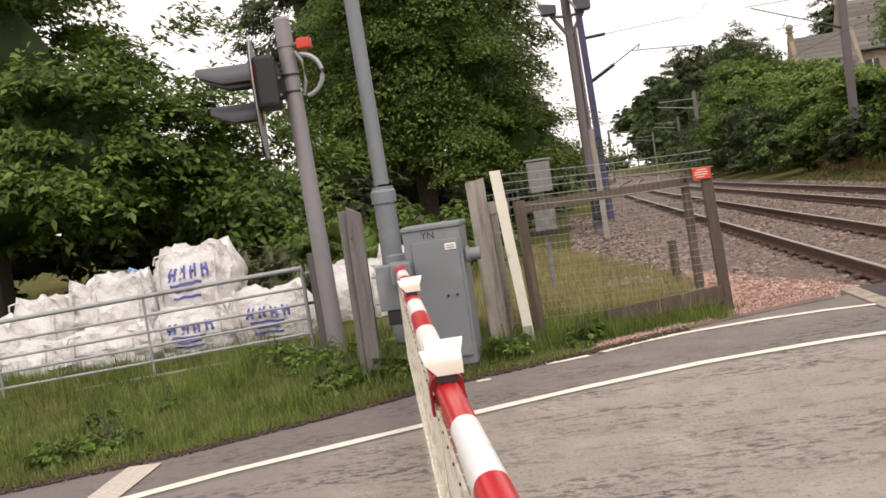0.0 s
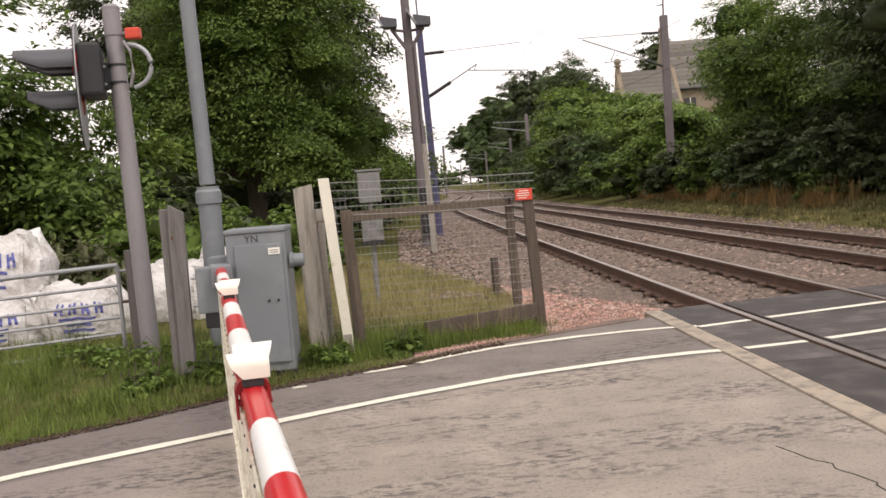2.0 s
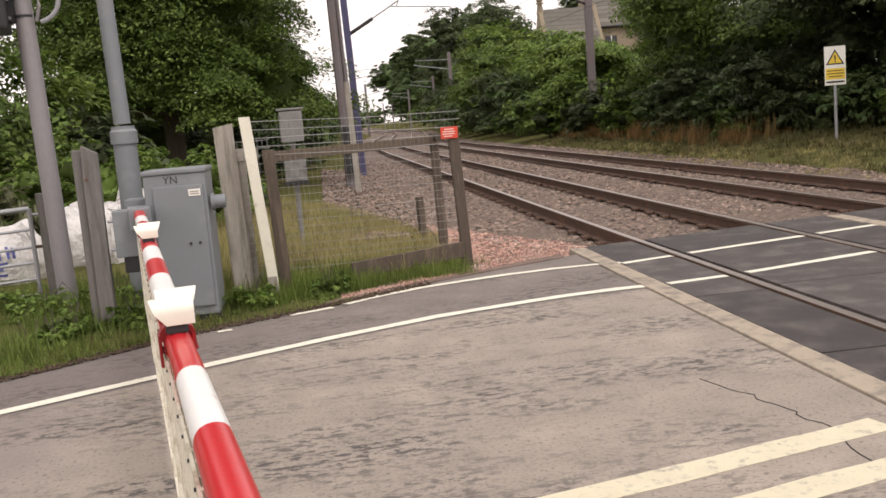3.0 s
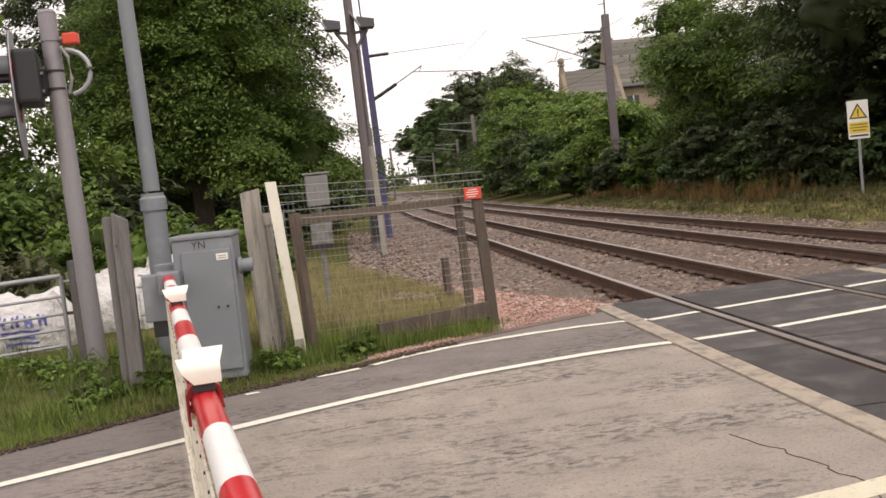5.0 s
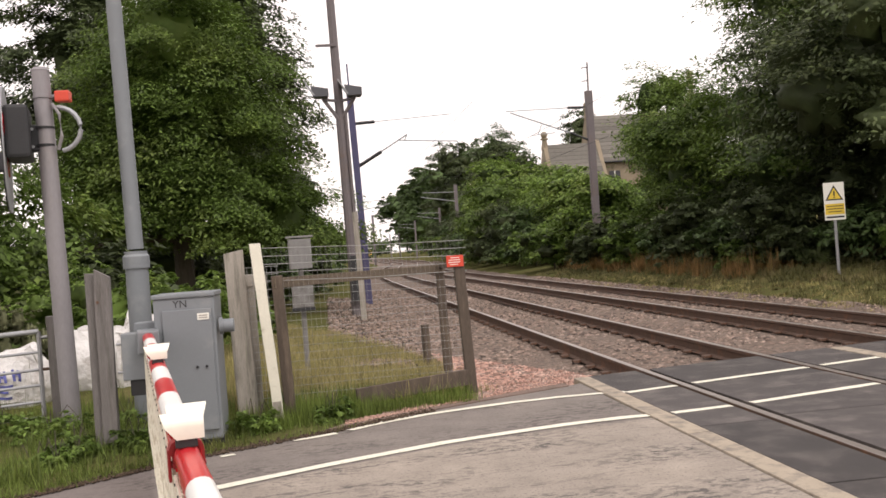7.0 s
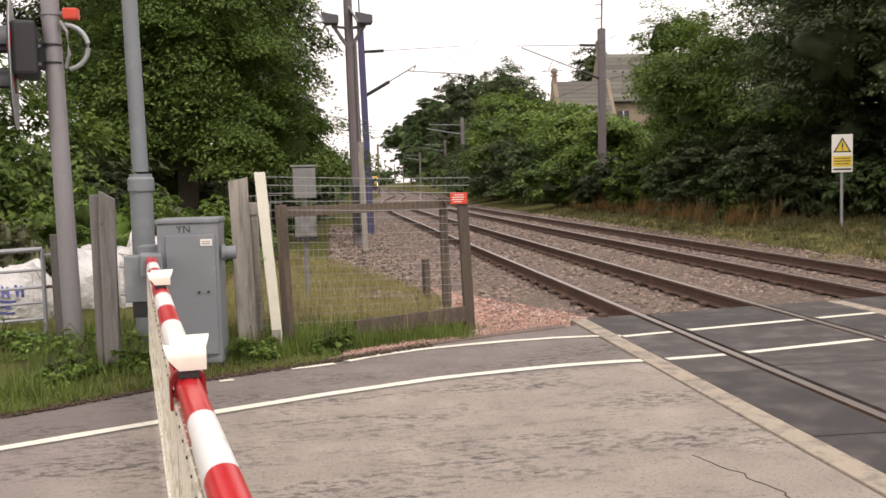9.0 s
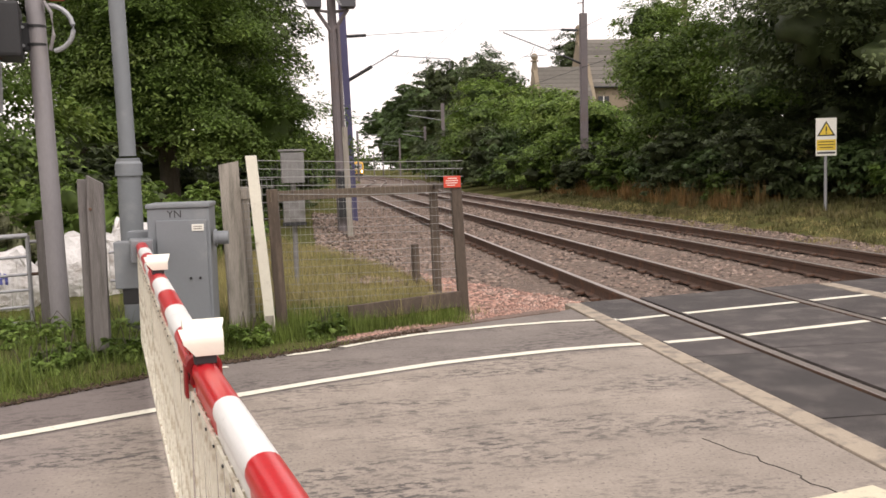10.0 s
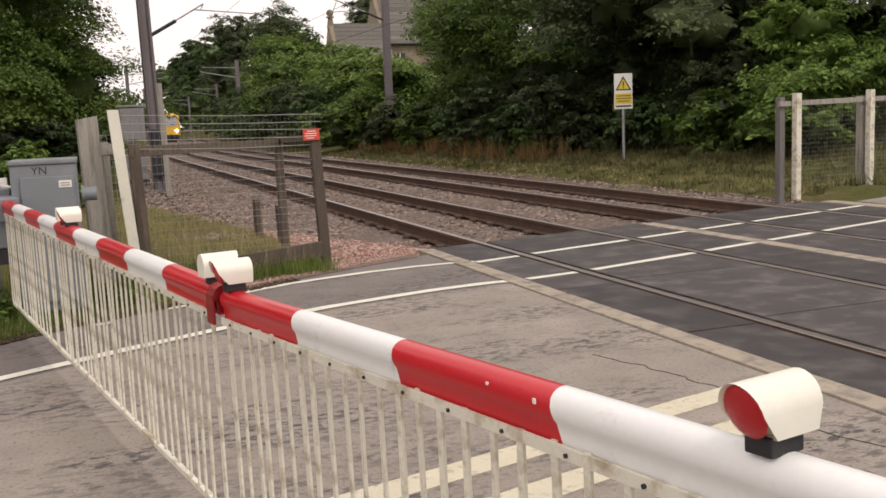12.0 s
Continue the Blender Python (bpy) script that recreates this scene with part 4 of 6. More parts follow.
def make_gate():
    """Five-bar tubular gate hung on the short post."""
    a, b = Vector((-6.07, 10.3, 0.0)), Vector((-10.2, 9.6, 0.0))
    ln = (b - a).length
    t = thing("field_gate", "galvanised tubular field gate, closed, grass through its bars", "gate", tuple(a), math.degrees(math.atan2((b - a).y, (b - a).x)))
    for k, z in enumerate((0.92, 0.72, 0.55, 0.40, 0.24, 0.09)):
        part("bar", rod((0, 0, z), (ln, 0, z - 0.13), 0.024 if k == 0 else 0.014, sides=12), GALV, t)
    for x in (0, 1.65, 3.2, ln):
        part("upright", rod((x, 0, 0.09 - 0.13 * x / ln), (x, 0, 0.92 - 0.13 * x / ln), 0.022 if x in (0, ln) else 0.014, sides=10), GALV, t)
    part("hinge", rod((-0.14, 0, 0.55), (0.02, 0, 0.55), 0.016, sides=8), RUST, t, "rusty hinge")
    part("hinge", rod((-0.14, 0, 0.86), (0.02, 0, 0.86), 0.016, sides=8), GALV, t, "steel hinge")


make_gate()


# ---- bulk bags ----
def make_bag(x, y, z, w, d, h, seed, label, open_top=False, print_bars=False, lean=0.0, turn=0.0, lie=False):
    rng = random.Random(seed)
    t = thing("bulk_bag", label, "bulk bag", (x, y, z), turn, "stacked bulk bags")
    bm = bmesh.new()
    rows, n = 14, 56
    noise_at = lambda p: noise.noise(Vector(p) * 3.1 + Vector((seed * 3.3, 0, 0)))

    def cloth(a, v, out=0.0):
        """A point of the sack at angle a and height share v."""
        bulge = 1 + 0.13 * math.sin(math.pi * min(1, v * 1.05)) - (0.2 * float(soft(v, 0.7, 1.0)) if not open_top else 0.02)
        c, s_ = math.cos(a), math.sin(a)
        q = (abs(c) ** 4 + abs(s_) ** 4) ** -0.25
        q *= bulge * (1 + 0.08 * noise_at((c, s_, v * 2.2)) + 0.05 * noise_at((c * 3, s_ * 3, v * 5)) + 0.02 * noise_at((c * 7, s_ * 7, v * 11)))
        zz = h * v + 0.1 * h * noise_at((c * 1.5, s_ * 1.5, 7)) * v + (0.16 * h * (abs(c * s_) * 2) ** 2 * float(soft(v, 0.75, 1.0)))
        return (c * (q * w / 2 + out) + lean * v, s_ * (q * d / 2 + out), zz)

    secs = [[cloth(math.tau * k / n, r / (rows - 1)) for k in range(n)] for r in range(rows)]
    if open_top:
        for v, q in ((0.97, 0.9), (0.75, 0.82)):
            secs.append([(p[0] * q, p[1] * q, p[2] * v) for p in secs[rows - 1]])
    else:
        for q, lift in ((0.62, 0.05), (0.25, 0.09)):
            secs.append([(p[0] * q + lean * (1 - q), p[1] * q, h * 0.98 + (p[2] - h * 0.98) * q * 0.6 + h * lift * (1 + 0.5 * noise_at((p[0] * 3, p[1] * 3, 4)))) for p in secs[rows - 1]])
    add_loft(bm, secs)
    bmesh.ops.recalc_face_normals(bm, faces=bm.faces)
    part("sack", bm, BAG, t, smooth=True)
    for sx in (-1, 1):
        bm = bmesh.new()
        dp = rng.uniform(0.98, 1.1)
        add_tube(bm, [(sx * w * 0.46 + lean, -d * 0.42, h * 0.88), (sx * w * 0.42 + lean, -d * 0.45, h * dp), (sx * w * 0.3 + lean, -d * 0.4, h * (dp + 0.03)), (sx * w * 0.2 + lean, -d * 0.3, h * 0.98)], 0.013, 6)
        part("lifting_loop", bm, BAG, t, "white webbing loop", smooth=True)
    # straps down the sides
    for sx in (-0.36, 0.36):
        bm = bmesh.new()
        pts = []
        for r in range(8):
            v = 0.05 + 0.9 * r / 7
            pts.append(v)
        add_loft(bm, [[(sx * w + lean * v - 0.022, -d / 2 * (1.06 + 0.13 * math.sin(math.pi * v)) - 0.006, h * v), (sx * w + lean * v + 0.022, -d / 2 * (1.06 + 0.13 * math.sin(math.pi * v)) - 0.006, h * v),
                       (sx * w + lean * v + 0.022, -d / 2 * (0.98 + 0.13 * math.sin(math.pi * v)), h * v), (sx * w + lean * v - 0.022, -d / 2 * (0.98 + 0.13 * math.sin(math.pi * v)), h * v)] for v in pts])
        bmesh.ops.recalc_face_normals(bm, faces=bm.faces)
        part("strap", bm, BAG, t)
    if print_bars:
        def patch(a0, a1, v0, v1, name, label):
            pb = bmesh.new()
            na, nv = 6, 4
            grid = [[pb.verts.new(cloth(a0 + (a1 - a0) * i / na, v0 + (v1 - v0) * k / nv, 0.009)) for i in range(na + 1)] for k in range(nv + 1)]
            for k in range(nv):
                for i in range(na):
                    pb.faces.new((grid[k][i], grid[k][i + 1], grid[k + 1][i + 1], grid[k + 1][i]))
            out = bmesh.ops.extrude_face_region(pb, geom=list(pb.faces))
            for vtx in (g_ for g_ in out["geom"] if isinstance(g_, bmesh.types.BMVert)):
                vtx.co.y -= 0.002
            bmesh.ops.recalc_face_normals(pb, faces=pb.faces)
            part(name, pb, BLUE_PRINT, t, label)
        mid = -math.pi / 2
        for k in range(4):
            a = mid - 0.42 + 0.25 * k
            patch(a, a + 0.05, 0.6, 0.8, "printed_shape", "blue printed shape")
            patch(a + 0.10, a + 0.15, 0.6, 0.8, "printed_shape", "blue printed shape")
            patch(a + 0.055, a + 0.095, 0.67 + 0.04 * (k % 2), 0.72 + 0.04 * (k % 2), "printed_shape", "blue printed shape")
        for k, (wd, v) in enumerate(((0.36, 0.5), (0.26, 0.4), (0.32, 0.29))):
            patch(mid - wd, mid + wd * 0.9, v, v + 0.045, "printed_bar", "blue printed bar")
    return t


make_bag(-8.08, 12.5, 0.42, 0.98, 0.9, 0.78, 1, "full white woven bulk bag with blue print on top of others", print_bars=True, lean=0.04, turn=4)
make_bag(-7.9, 11.9, -0.05, 1.0, 0.85, 0.56, 2, "slumped white woven bulk bag with blue print", print_bars=True, turn=6)
make_bag(-7.0, 12.1, -0.05, 0.98, 0.85, 0.62, 3, "slumped white woven bulk bag with blue print by the gate post", print_bars=True, turn=8, lean=-0.03)
make_bag(-9.2, 12.4, 0.1, 0.85, 0.85, 0.84, 4, "open half-empty white bulk bag", open_top=True, turn=-6)
make_bag(-8.85, 11.9, 0.1, 0.7, 0.7, 0.85, 5, "crumpled white bulk bag", turn=10, lean=0.05)
make_bag(-9.95, 12.2, -0.02, 0.8, 0.85, 0.82, 6, "white bulk bag beside an open one", turn=-3)
make_bag(-8.75, 11.35, -0.05, 0.95, 0.7, 0.48, 7, "low slumped white bulk bag", turn=5)
make_bag(-9.6, 11.2, -0.05, 0.95, 0.7, 0.42, 8, "low slumped white bulk bag", turn=-8)
make_bag(-10.5, 11.4, -0.05, 0.95, 0.8, 0.7, 9, "white bulk bag in the grass", turn=3)
make_bag(-6.1, 13.0, -0.05, 1.0, 0.9, 0.72, 10, "white bulk bag behind the gate post", turn=-5)
make_bag(-5.45, 13.2, -0.05, 0.9, 0.9, 0.84, 11, "white bulk bag behind the timber post", turn=12)
for x, z in ((-8.75, 1.02),):
    o = part("blue_sheet", box((-0.12, -0.02, -0.05), (0.12, 0.02, 0.06), 0.015, pose(0, 0, 0, 10, 25, 0)), material("blue_plastic", (0.18, 0.33, 0.6), rough=0.4, vary=0.1, bump=0.1))
    o.matrix_basis = pose(x, 12.2, z)
    tagged(o, "scrap of pale blue plastic on a bag", "plastic sheet")

# ---- masts, wires, signs beyond ----
def make_mast_near():
    t = thing("steel_mast", "brown-grey tapered steel mast carrying two hooded units", "mast", (-2.60, 24.0, -0.05), 0)
    part("shaft", rod((0, 0, -0.2), (-0.13, 0, 8.6), 0.125, 0.095, sides=8), MAST_STEEL, t)
    part("conduit", rod((0.14, -0.12, 0), (0.06, -0.1, 5.0), 0.035, sides=8), MAST_STEEL, t)
    part("cabinet", box((-0.1, -0.24, 0.4), (0.14, -0.12, 1.5), 0.02), BLACK, t, "dark equipment box on the mast")
    for sx in (-1, 1):
        arm = bmesh.new()
        add_rod(arm, (-0.08, -0.05, 4.75), (-0.08 + sx * 0.38, -0.1, 5.32), 0.045, sides=8)
        add_rod(arm, (-0.08, -0.05, 5.25), (-0.08 + sx * 0.4, -0.1, 5.3), 0.035, sides=8)
        b = part("bracket", arm, MAST_STEEL, t, "angled steel bracket")
        bm = bmesh.new()
        cx = -0.08 + sx * 0.40
        add_loft(bm, [[(cx - 0.22, -0.35, 5.34), (cx + 0.16, -0.35, 5.34), (cx + 0.16, -0.35, 5.52), (cx - 0.26, -0.35, 5.6)], [(cx - 0.16, 0.2, 5.36), (cx + 0.14, 0.2, 5.36), (cx + 0.14, 0.2, 5.5), (cx - 0.16, 0.2, 5.5)]])
        bmesh.ops.recalc_face_normals(bm, faces=bm.faces)
        part("hooded_unit", bm, BLACK_HOOD, t, "dark hooded unit on a bracket")
        bm = bmesh.new()
        add_loft(bm, [[(cx - 0.2, -0.36, 5.36), (cx - 0.42, -0.4, 5.72), (cx - 0.39, -0.4, 5.73), (cx - 0.17, -0.36, 5.38)], [(cx - 0.16, 0.1, 5.36), (cx - 0.36, 0.1, 5.68), (cx - 0.33, 0.1, 5.69), (cx - 0.13, 0.1, 5.38)]])
        bmesh.ops.recalc_face_normals(bm, faces=bm.faces)
        part("flap", bm, GALV, t, "pale open flap")
    for z in (6.6,):
        part("bracket", plank((-0.55, -0.1, z), (-0.06, -0.1, z), 0.06, 0.05), MAST_STEEL, t)


make_mast_near()
p_ = post("concrete_post", "slim pale concrete post beside the mast", (-2.50, 22.2, -0.05), (-2.55, 22.2, 2.42), 0.12, 0.1, WOOD_PALE, 0)


def cantilever(parent, x0, z, side, reach):
    """Registration arms and insulators that hold the wire over a track."""
    k = side
    bm = bmesh.new()
    add_rod(bm, (x0, 0, z), (x0 + k * 0.75, 0, z + 0.42), 0.055, sides=8)
    part("insulator", bm, BLACK, parent, "dark insulator")
    bm = bmesh.new()
    add_rod(bm, (x0 + k * 0.7, 0, z + 0.4), (x0 + k * 1.6, 0, z + 0.92), 0.022, sides=6)
    add_rod(bm, (x0 + k * 1.3, 0, z + 0.75), (x0 + k * reach, 0, z + 0.62), 0.018, sides=6)
    add_rod(bm, (x0 + k * 1.6, 0, z + 0.92), (x0 + k * 1.5, 0, z + 0.72), 0.015, sides=6)
    add_rod(bm, (x0 + k * reach, 0, z + 0.62), (x0 + k * reach, 0, z + 0.3), 0.015, sides=6)
    part("registration_arm", bm, GALV, parent)
    bm = bmesh.new()
    add_rod(bm, (x0, 0, z + 1.35), (x0 + k * 0.6, 0, z + 1.38), 0.05, sides=8)
    part("insulator", bm, BLACK, parent, "dark insulator")
    part("stay_rod", rod((x0 + k * 0.6, 0, z + 1.38), (x0 + k * reach * 0.95, 0, z + 1.5), 0.012, sides=5), GALV, parent)


t = thing("overhead_line_mast", "slim dark blue-grey overhead line mast beside the track", "mast", (-1.99, 31.0, -0.1), 0, "overhead line masts")
part("shaft", plank((0, 0, -0.2), (-0.17, 0, 6.9), 0.19, 0.2, (0, 1, 0), 0.01), MAST_BLUE, t)
part("top_wire_post", rod((-0.17, 0, 6.8), (-0.19, 0, 7.6), 0.025, sides=6), MAST_BLUE, t)
cantilever(t, -0.04, 4.35, 1, 3.2)

t = thing("overhead_line_mast", "dark steel overhead line mast before the stone house", "mast", (9.0, 43.0, 0.0), 0, "overhead line masts")
part("shaft", plank((0, 0, -0.2), (0.06, 0, 8.15), 0.30, 0.3, (0, 1, 0), 0.01), MAST_STEEL, t)
part("top_post", rod((0.06, 0, 8.0), (0.1, 0, 9.45), 0.04, sides=8), MAST_STEEL, t)
for z in (8.6, 9.2):
    part("peg_insulator", plank((-0.22, 0, z), (0.09, 0, z + 0.03), 0.04, 0.04), MAST_STEEL, t)
part("insulator", rod((-0.2, 0, 7.42), (-0.95, 0, 7.44), 0.06, sides=8), BLACK, t, "dark insulator")
part("insulator", rod((-0.1, 0, 5.95), (-0.9, 0, 6.3), 0.05, sides=8), BLACK, t, "dark insulator")
bm = bmesh.new()
add_rod(bm, (-0.95, 0, 7.44), (-3.8, 0, 7.42), 0.02, sides=6)
add_rod(bm, (-0.9, 0, 6.3), (-3.6, 0, 7.35), 0.03, sides=6)
add_rod(bm, (-2.2, 0, 6.75), (-2.4, 0, 6.3), 0.018, sides=6)
add_rod(bm, (-1.6, 0, 6.35), (-2.7, 0, 6.28), 0.018, sides=6)
part("registration_arm", bm, GALV, t)


def far_mast(x, y, h):
    t = thing("overhead_line_mast", "distant overhead line mast with a wire arm", "mast", (x, y, 0), 0, "overhead line masts")
    part("shaft", plank((0, 0, -0.3), (0, 0, h), 0.3, 0.3, (0, 1, 0), 0.01), MAST_STEEL, t)
    k = 1 if x < float(bend(y)) else -1
    bm = bmesh.new()
    add_rod(bm, (0, 0, h - 1.6), (k * 3.4, 0, h - 1.0), 0.04, sides=5)
    add_rod(bm, (0, 0, h - 0.7), (k * 3.2, 0, h - 0.6), 0.03, sides=5)
    part("arm", bm, GALV, t)


for y in (92, 140, 190, 245, 310):
    b = float(bend(y))
    far_mast(b - 2.2, y, 7.2)
    far_mast(b + 7.6, y, 7.6)
for tx in (0.75, 4.15):
    for z, sag in ((4.75, 0.0), (6.1, 0.5)):
        bm = bmesh.new()
        ys = list(range(31, 320, 6))
        add_tube(bm, [(tx + float(bend(y)) + (1.0 if tx < 2 else 2.0) * (1 - min(1, (y - 31) / 60)), y, z - sag * math.sin(math.pi * (y - 31) % 60 / 60) * 0.3) for y in ys], 0.008, 4)
        tagged(part("overhead_wire", bm, BLACK), "thin overhead wire above the track", "wire", "overhead wires")


def make_warning_sign():
    t = thing("warning_sign", "white and yellow warning sign with black triangle on a grey post", "sign", (8.62, 21.8, 0.27), -14)
    part("post", rod((0, 0.03, -0.2), (0, 0.03, 2.0), 0.035, sides=14), GALV, t)
    b = part("plate", box((-0.235, -0.012, 1.2), (0.235, 0.0, 2.08), 0.003), SIGN_WHITE, t, "white plate")
    part("yellow_panel", box((-0.215, -0.016, 1.33), (0.215, -0.0125, 1.58)), SIGN_YELLOW, b, "yellow panel")
    for k, w in enumerate((0.18, 0.19, 0.15)):
        part("writing_bar", box((-w, -0.0185, 1.515 - 0.065 * k), (w, -0.0165, 1.535 - 0.065 * k)), SIGN_BLACK, b)
    part("writing_bar", box((-0.2, -0.0155, 1.25), (0.2, -0.0125, 1.29)), SIGN_BLACK, b)

    def tri(r, y0, y1, zc=1.78):
        bm = bmesh.new()
        pts = [(r * math.sin(a), zc + r * math.cos(a)) for a in (0, math.tau / 3, -math.tau / 3)]
        add_loft(bm, [[(x, y1, z) for x, z in pts], [(x, y0, z) for x, z in pts]])
        bmesh.ops.recalc_face_normals(bm, faces=bm.faces)
        return bm
    part("triangle_border", tri(0.235, -0.0125, -0.016), SIGN_BLACK, b, "black triangle border")
    part("triangle_field", tri(0.175, -0.0165, -0.019), SIGN_YELLOW, b, "yellow triangle")
    bm = box((-0.016, -0.022, 1.765), (0.016, -0.0195, 1.88))
    add_box(bm, (-0.016, -0.022, 1.715), (0.016, -0.0195, 1.745))
    part("exclamation_mark", bm, SIGN_BLACK, b, "black exclamation mark")


make_warning_sign()


def make_east_fence():
    t = thing("wicket_fence", "white-posted mesh fence with a timber rail beyond the tracks", "fence", (6.44, 12.9, 0), 8)
    for x, h, mat in ((0, 1.58, WHITE_OLD), (1.72, 1.6, WHITE_OLD), (3.5, 1.6, WHITE_OLD)):
        part("post", box((x - 0.055, -0.05, -0.2), (x + 0.055, 0.05, h), 0.008), mat, t, "white painted post")
    part("timber_post", box((-0.26, 0.1, -0.2), (-0.15, 0.2, 1.53), 0.008), WOOD_GREY, t, "grey timber post")
    part("timber_post", box((1.62, 0.1, -0.2), (1.76, 0.2, 1.5), 0.008), WOOD_PALE, t, "pale timber post")
    part("rail", plank((-0.3, 0.08, 1.42), (3.9, 0.08, 1.47), 0.08, 0.05), WOOD_PALE, t, "pale timber rail")
    bm = bmesh.new()
    for k in range(20):
        add_rod(bm, (0, 0, 0.1 + 0.068 * k), (3.5, 0, 0.1 + 0.068 * k), 0.0011, sides=4, caps=False)
    for k in range(51):
        add_rod(bm, (0.07 * k, 0, 0.1), (0.07 * k, 0, 1.42), 0.001, sides=4, caps=False)
    part("mesh", bm, WIRE, t, "wire mesh infill", kind="stuff")


make_east_fence()


# ---- the stone house on the bank ----
def make_house():
    t = thing("stone_house", "sandstone villa with slate roofs and stone finials behind trees", "house", (18.45, 85, 0.8), 0)

    def gable_block(x0, x1, y0, y1, eave, ridge, along_x, name):
        w = part("wall", box((x0, y0, -1.5), (x1, y1, eave)), SANDSTONE, t, "coursed sandstone wall")
        bm = bmesh.new()
        xm = (x0 + x1) / 2
        ym = (y0 + y1) / 2
        roof = part("roof", bmesh.new(), SLATE, t, "grey slate roof")
        if along_x:
            for xx in (x0, x1 - 0.35):
                g = bmesh.new()
                add_loft(g, [[(xx, y0, eave), (xx, ym, ridge + 0.25), (xx, y1, eave)], [(xx + 0.35, y0, eave), (xx + 0.35, ym, ridge + 0.25), (xx + 0.35, y1, eave)]])
                bmesh.ops.recalc_face_normals(g, faces=g.faces)
                part("gable", g, SANDSTONE, t, "stone gable")
            slopes = [((y0 - 0.3, eave - 0.2), (ym, ridge)), ((y1 + 0.3, eave - 0.2), (ym, ridge))]
            rows = 12
            for (ya, za), (yb, zb) in slopes[:1]:
                for r in range(rows):
                    f0, f1 = r / rows, (r + 1) / rows
                    rb = bmesh.new()
                    add_loft(rb, [[(xx, ya + (yb - ya) * f0, za + (zb - za) * f0 + 0.05), (xx, ya + (yb - ya) * f1, za + (zb - za) * f1 + 0.01), (xx, ya + (yb - ya) * f1, za + (zb - za) * f1 - 0.08), (xx, ya + (yb - ya) * f0, za + (zb - za) * f0 - 0.08)] for xx in (x0 + 0.3, x1 - 0.3)])
                    bmesh.ops.recalc_face_normals(rb, faces=rb.faces)
                    part("slate_course", rb, SLATE, roof)
            rb = bmesh.new()
            (ya, za), (yb, zb) = slopes[1]
            add_loft(rb, [[(xx, ya, za), (xx, yb, zb), (xx, yb, zb - 0.1), (xx, ya, za - 0.1)] for xx in (x0 + 0.3, x1 - 0.3)])
            part("slate_course", rb, SLATE, roof)
            part("gutter", rod((x0 + 0.3, y0 - 0.32, eave - 0.2), (x1 - 0.3, y0 - 0.32, eave - 0.2), 0.09, sides=8), BLACK, t, "dark gutter")
        return w

    gable_block(-1.8, 3.4, -3, 2.5, 4.9, 9.3, True, "west")
    gable_block(3.0, 14.0, -1.0, 5.5, 7.6, 12.0, True, "main")
    for x, z, y in ((-1.6, 9.5, -0.25), (3.2, 12.3, 2.25), (12.0, 14.2, -1.05)):
        f = bmesh.new()
        add_rod(f, (x, y, z - 0.6), (x, y, z + 0.3), 0.35, 0.2, sides=8)
        add_rod(f, (x, y, z + 0.3), (x, y, z + 0.42), 0.36, 0.36, sides=8)
        bmesh.ops.create_uvsphere(f, u_segments=10, v_segments=6, radius=0.32, matrix=Matrix.Translation((x, y, z + 0.72)))
        part("finial", f, SANDSTONE, t, "stone ball finial")
    bm = bmesh.new()
    add_loft(bm, [[(9.0, -1.3, 8.0), (12.0, -1.3, 13.6), (15.0, -1.3, 8.0)], [(9.0, -0.8, 8.0), (12.0, -0.8, 13.6), (15.0, -0.8, 8.0)]])
    bmesh.ops.recalc_face_normals(bm, faces=bm.faces)
    part("gable", bm, SANDSTONE, t, "stone gable")
    for x, y, z0, z1, w in ((-0.9, -3.05, 3.0, 5.6, 0.9), (3.9, -1.05, 4.0, 6.6, 1.0), (0.9, -3.05, 1.0, 3.2, 0.9)):
        f = part("window", box((x, y - 0.06, z0), (x + w, y + 0.02, z1), 0.01), GLASS_DARK, t, "dark glazed window")
        part("frame", box((x + w / 2 - 0.04, y - 0.09, z0), (x + w / 2 + 0.04, y - 0.061, z1)), SIGN_WHITE, f)
        part("sill", box((x - 0.1, y - 0.15, z0 - 0.15), (x + w + 0.1, y - 0.062, z0)), SANDSTONE, f)
    part("chimney", box((8.3, 1.6, 11.5), (8.8, 2.1, 13.0), 0.03), SANDSTONE, t, "sandstone chimney stack")


make_house()


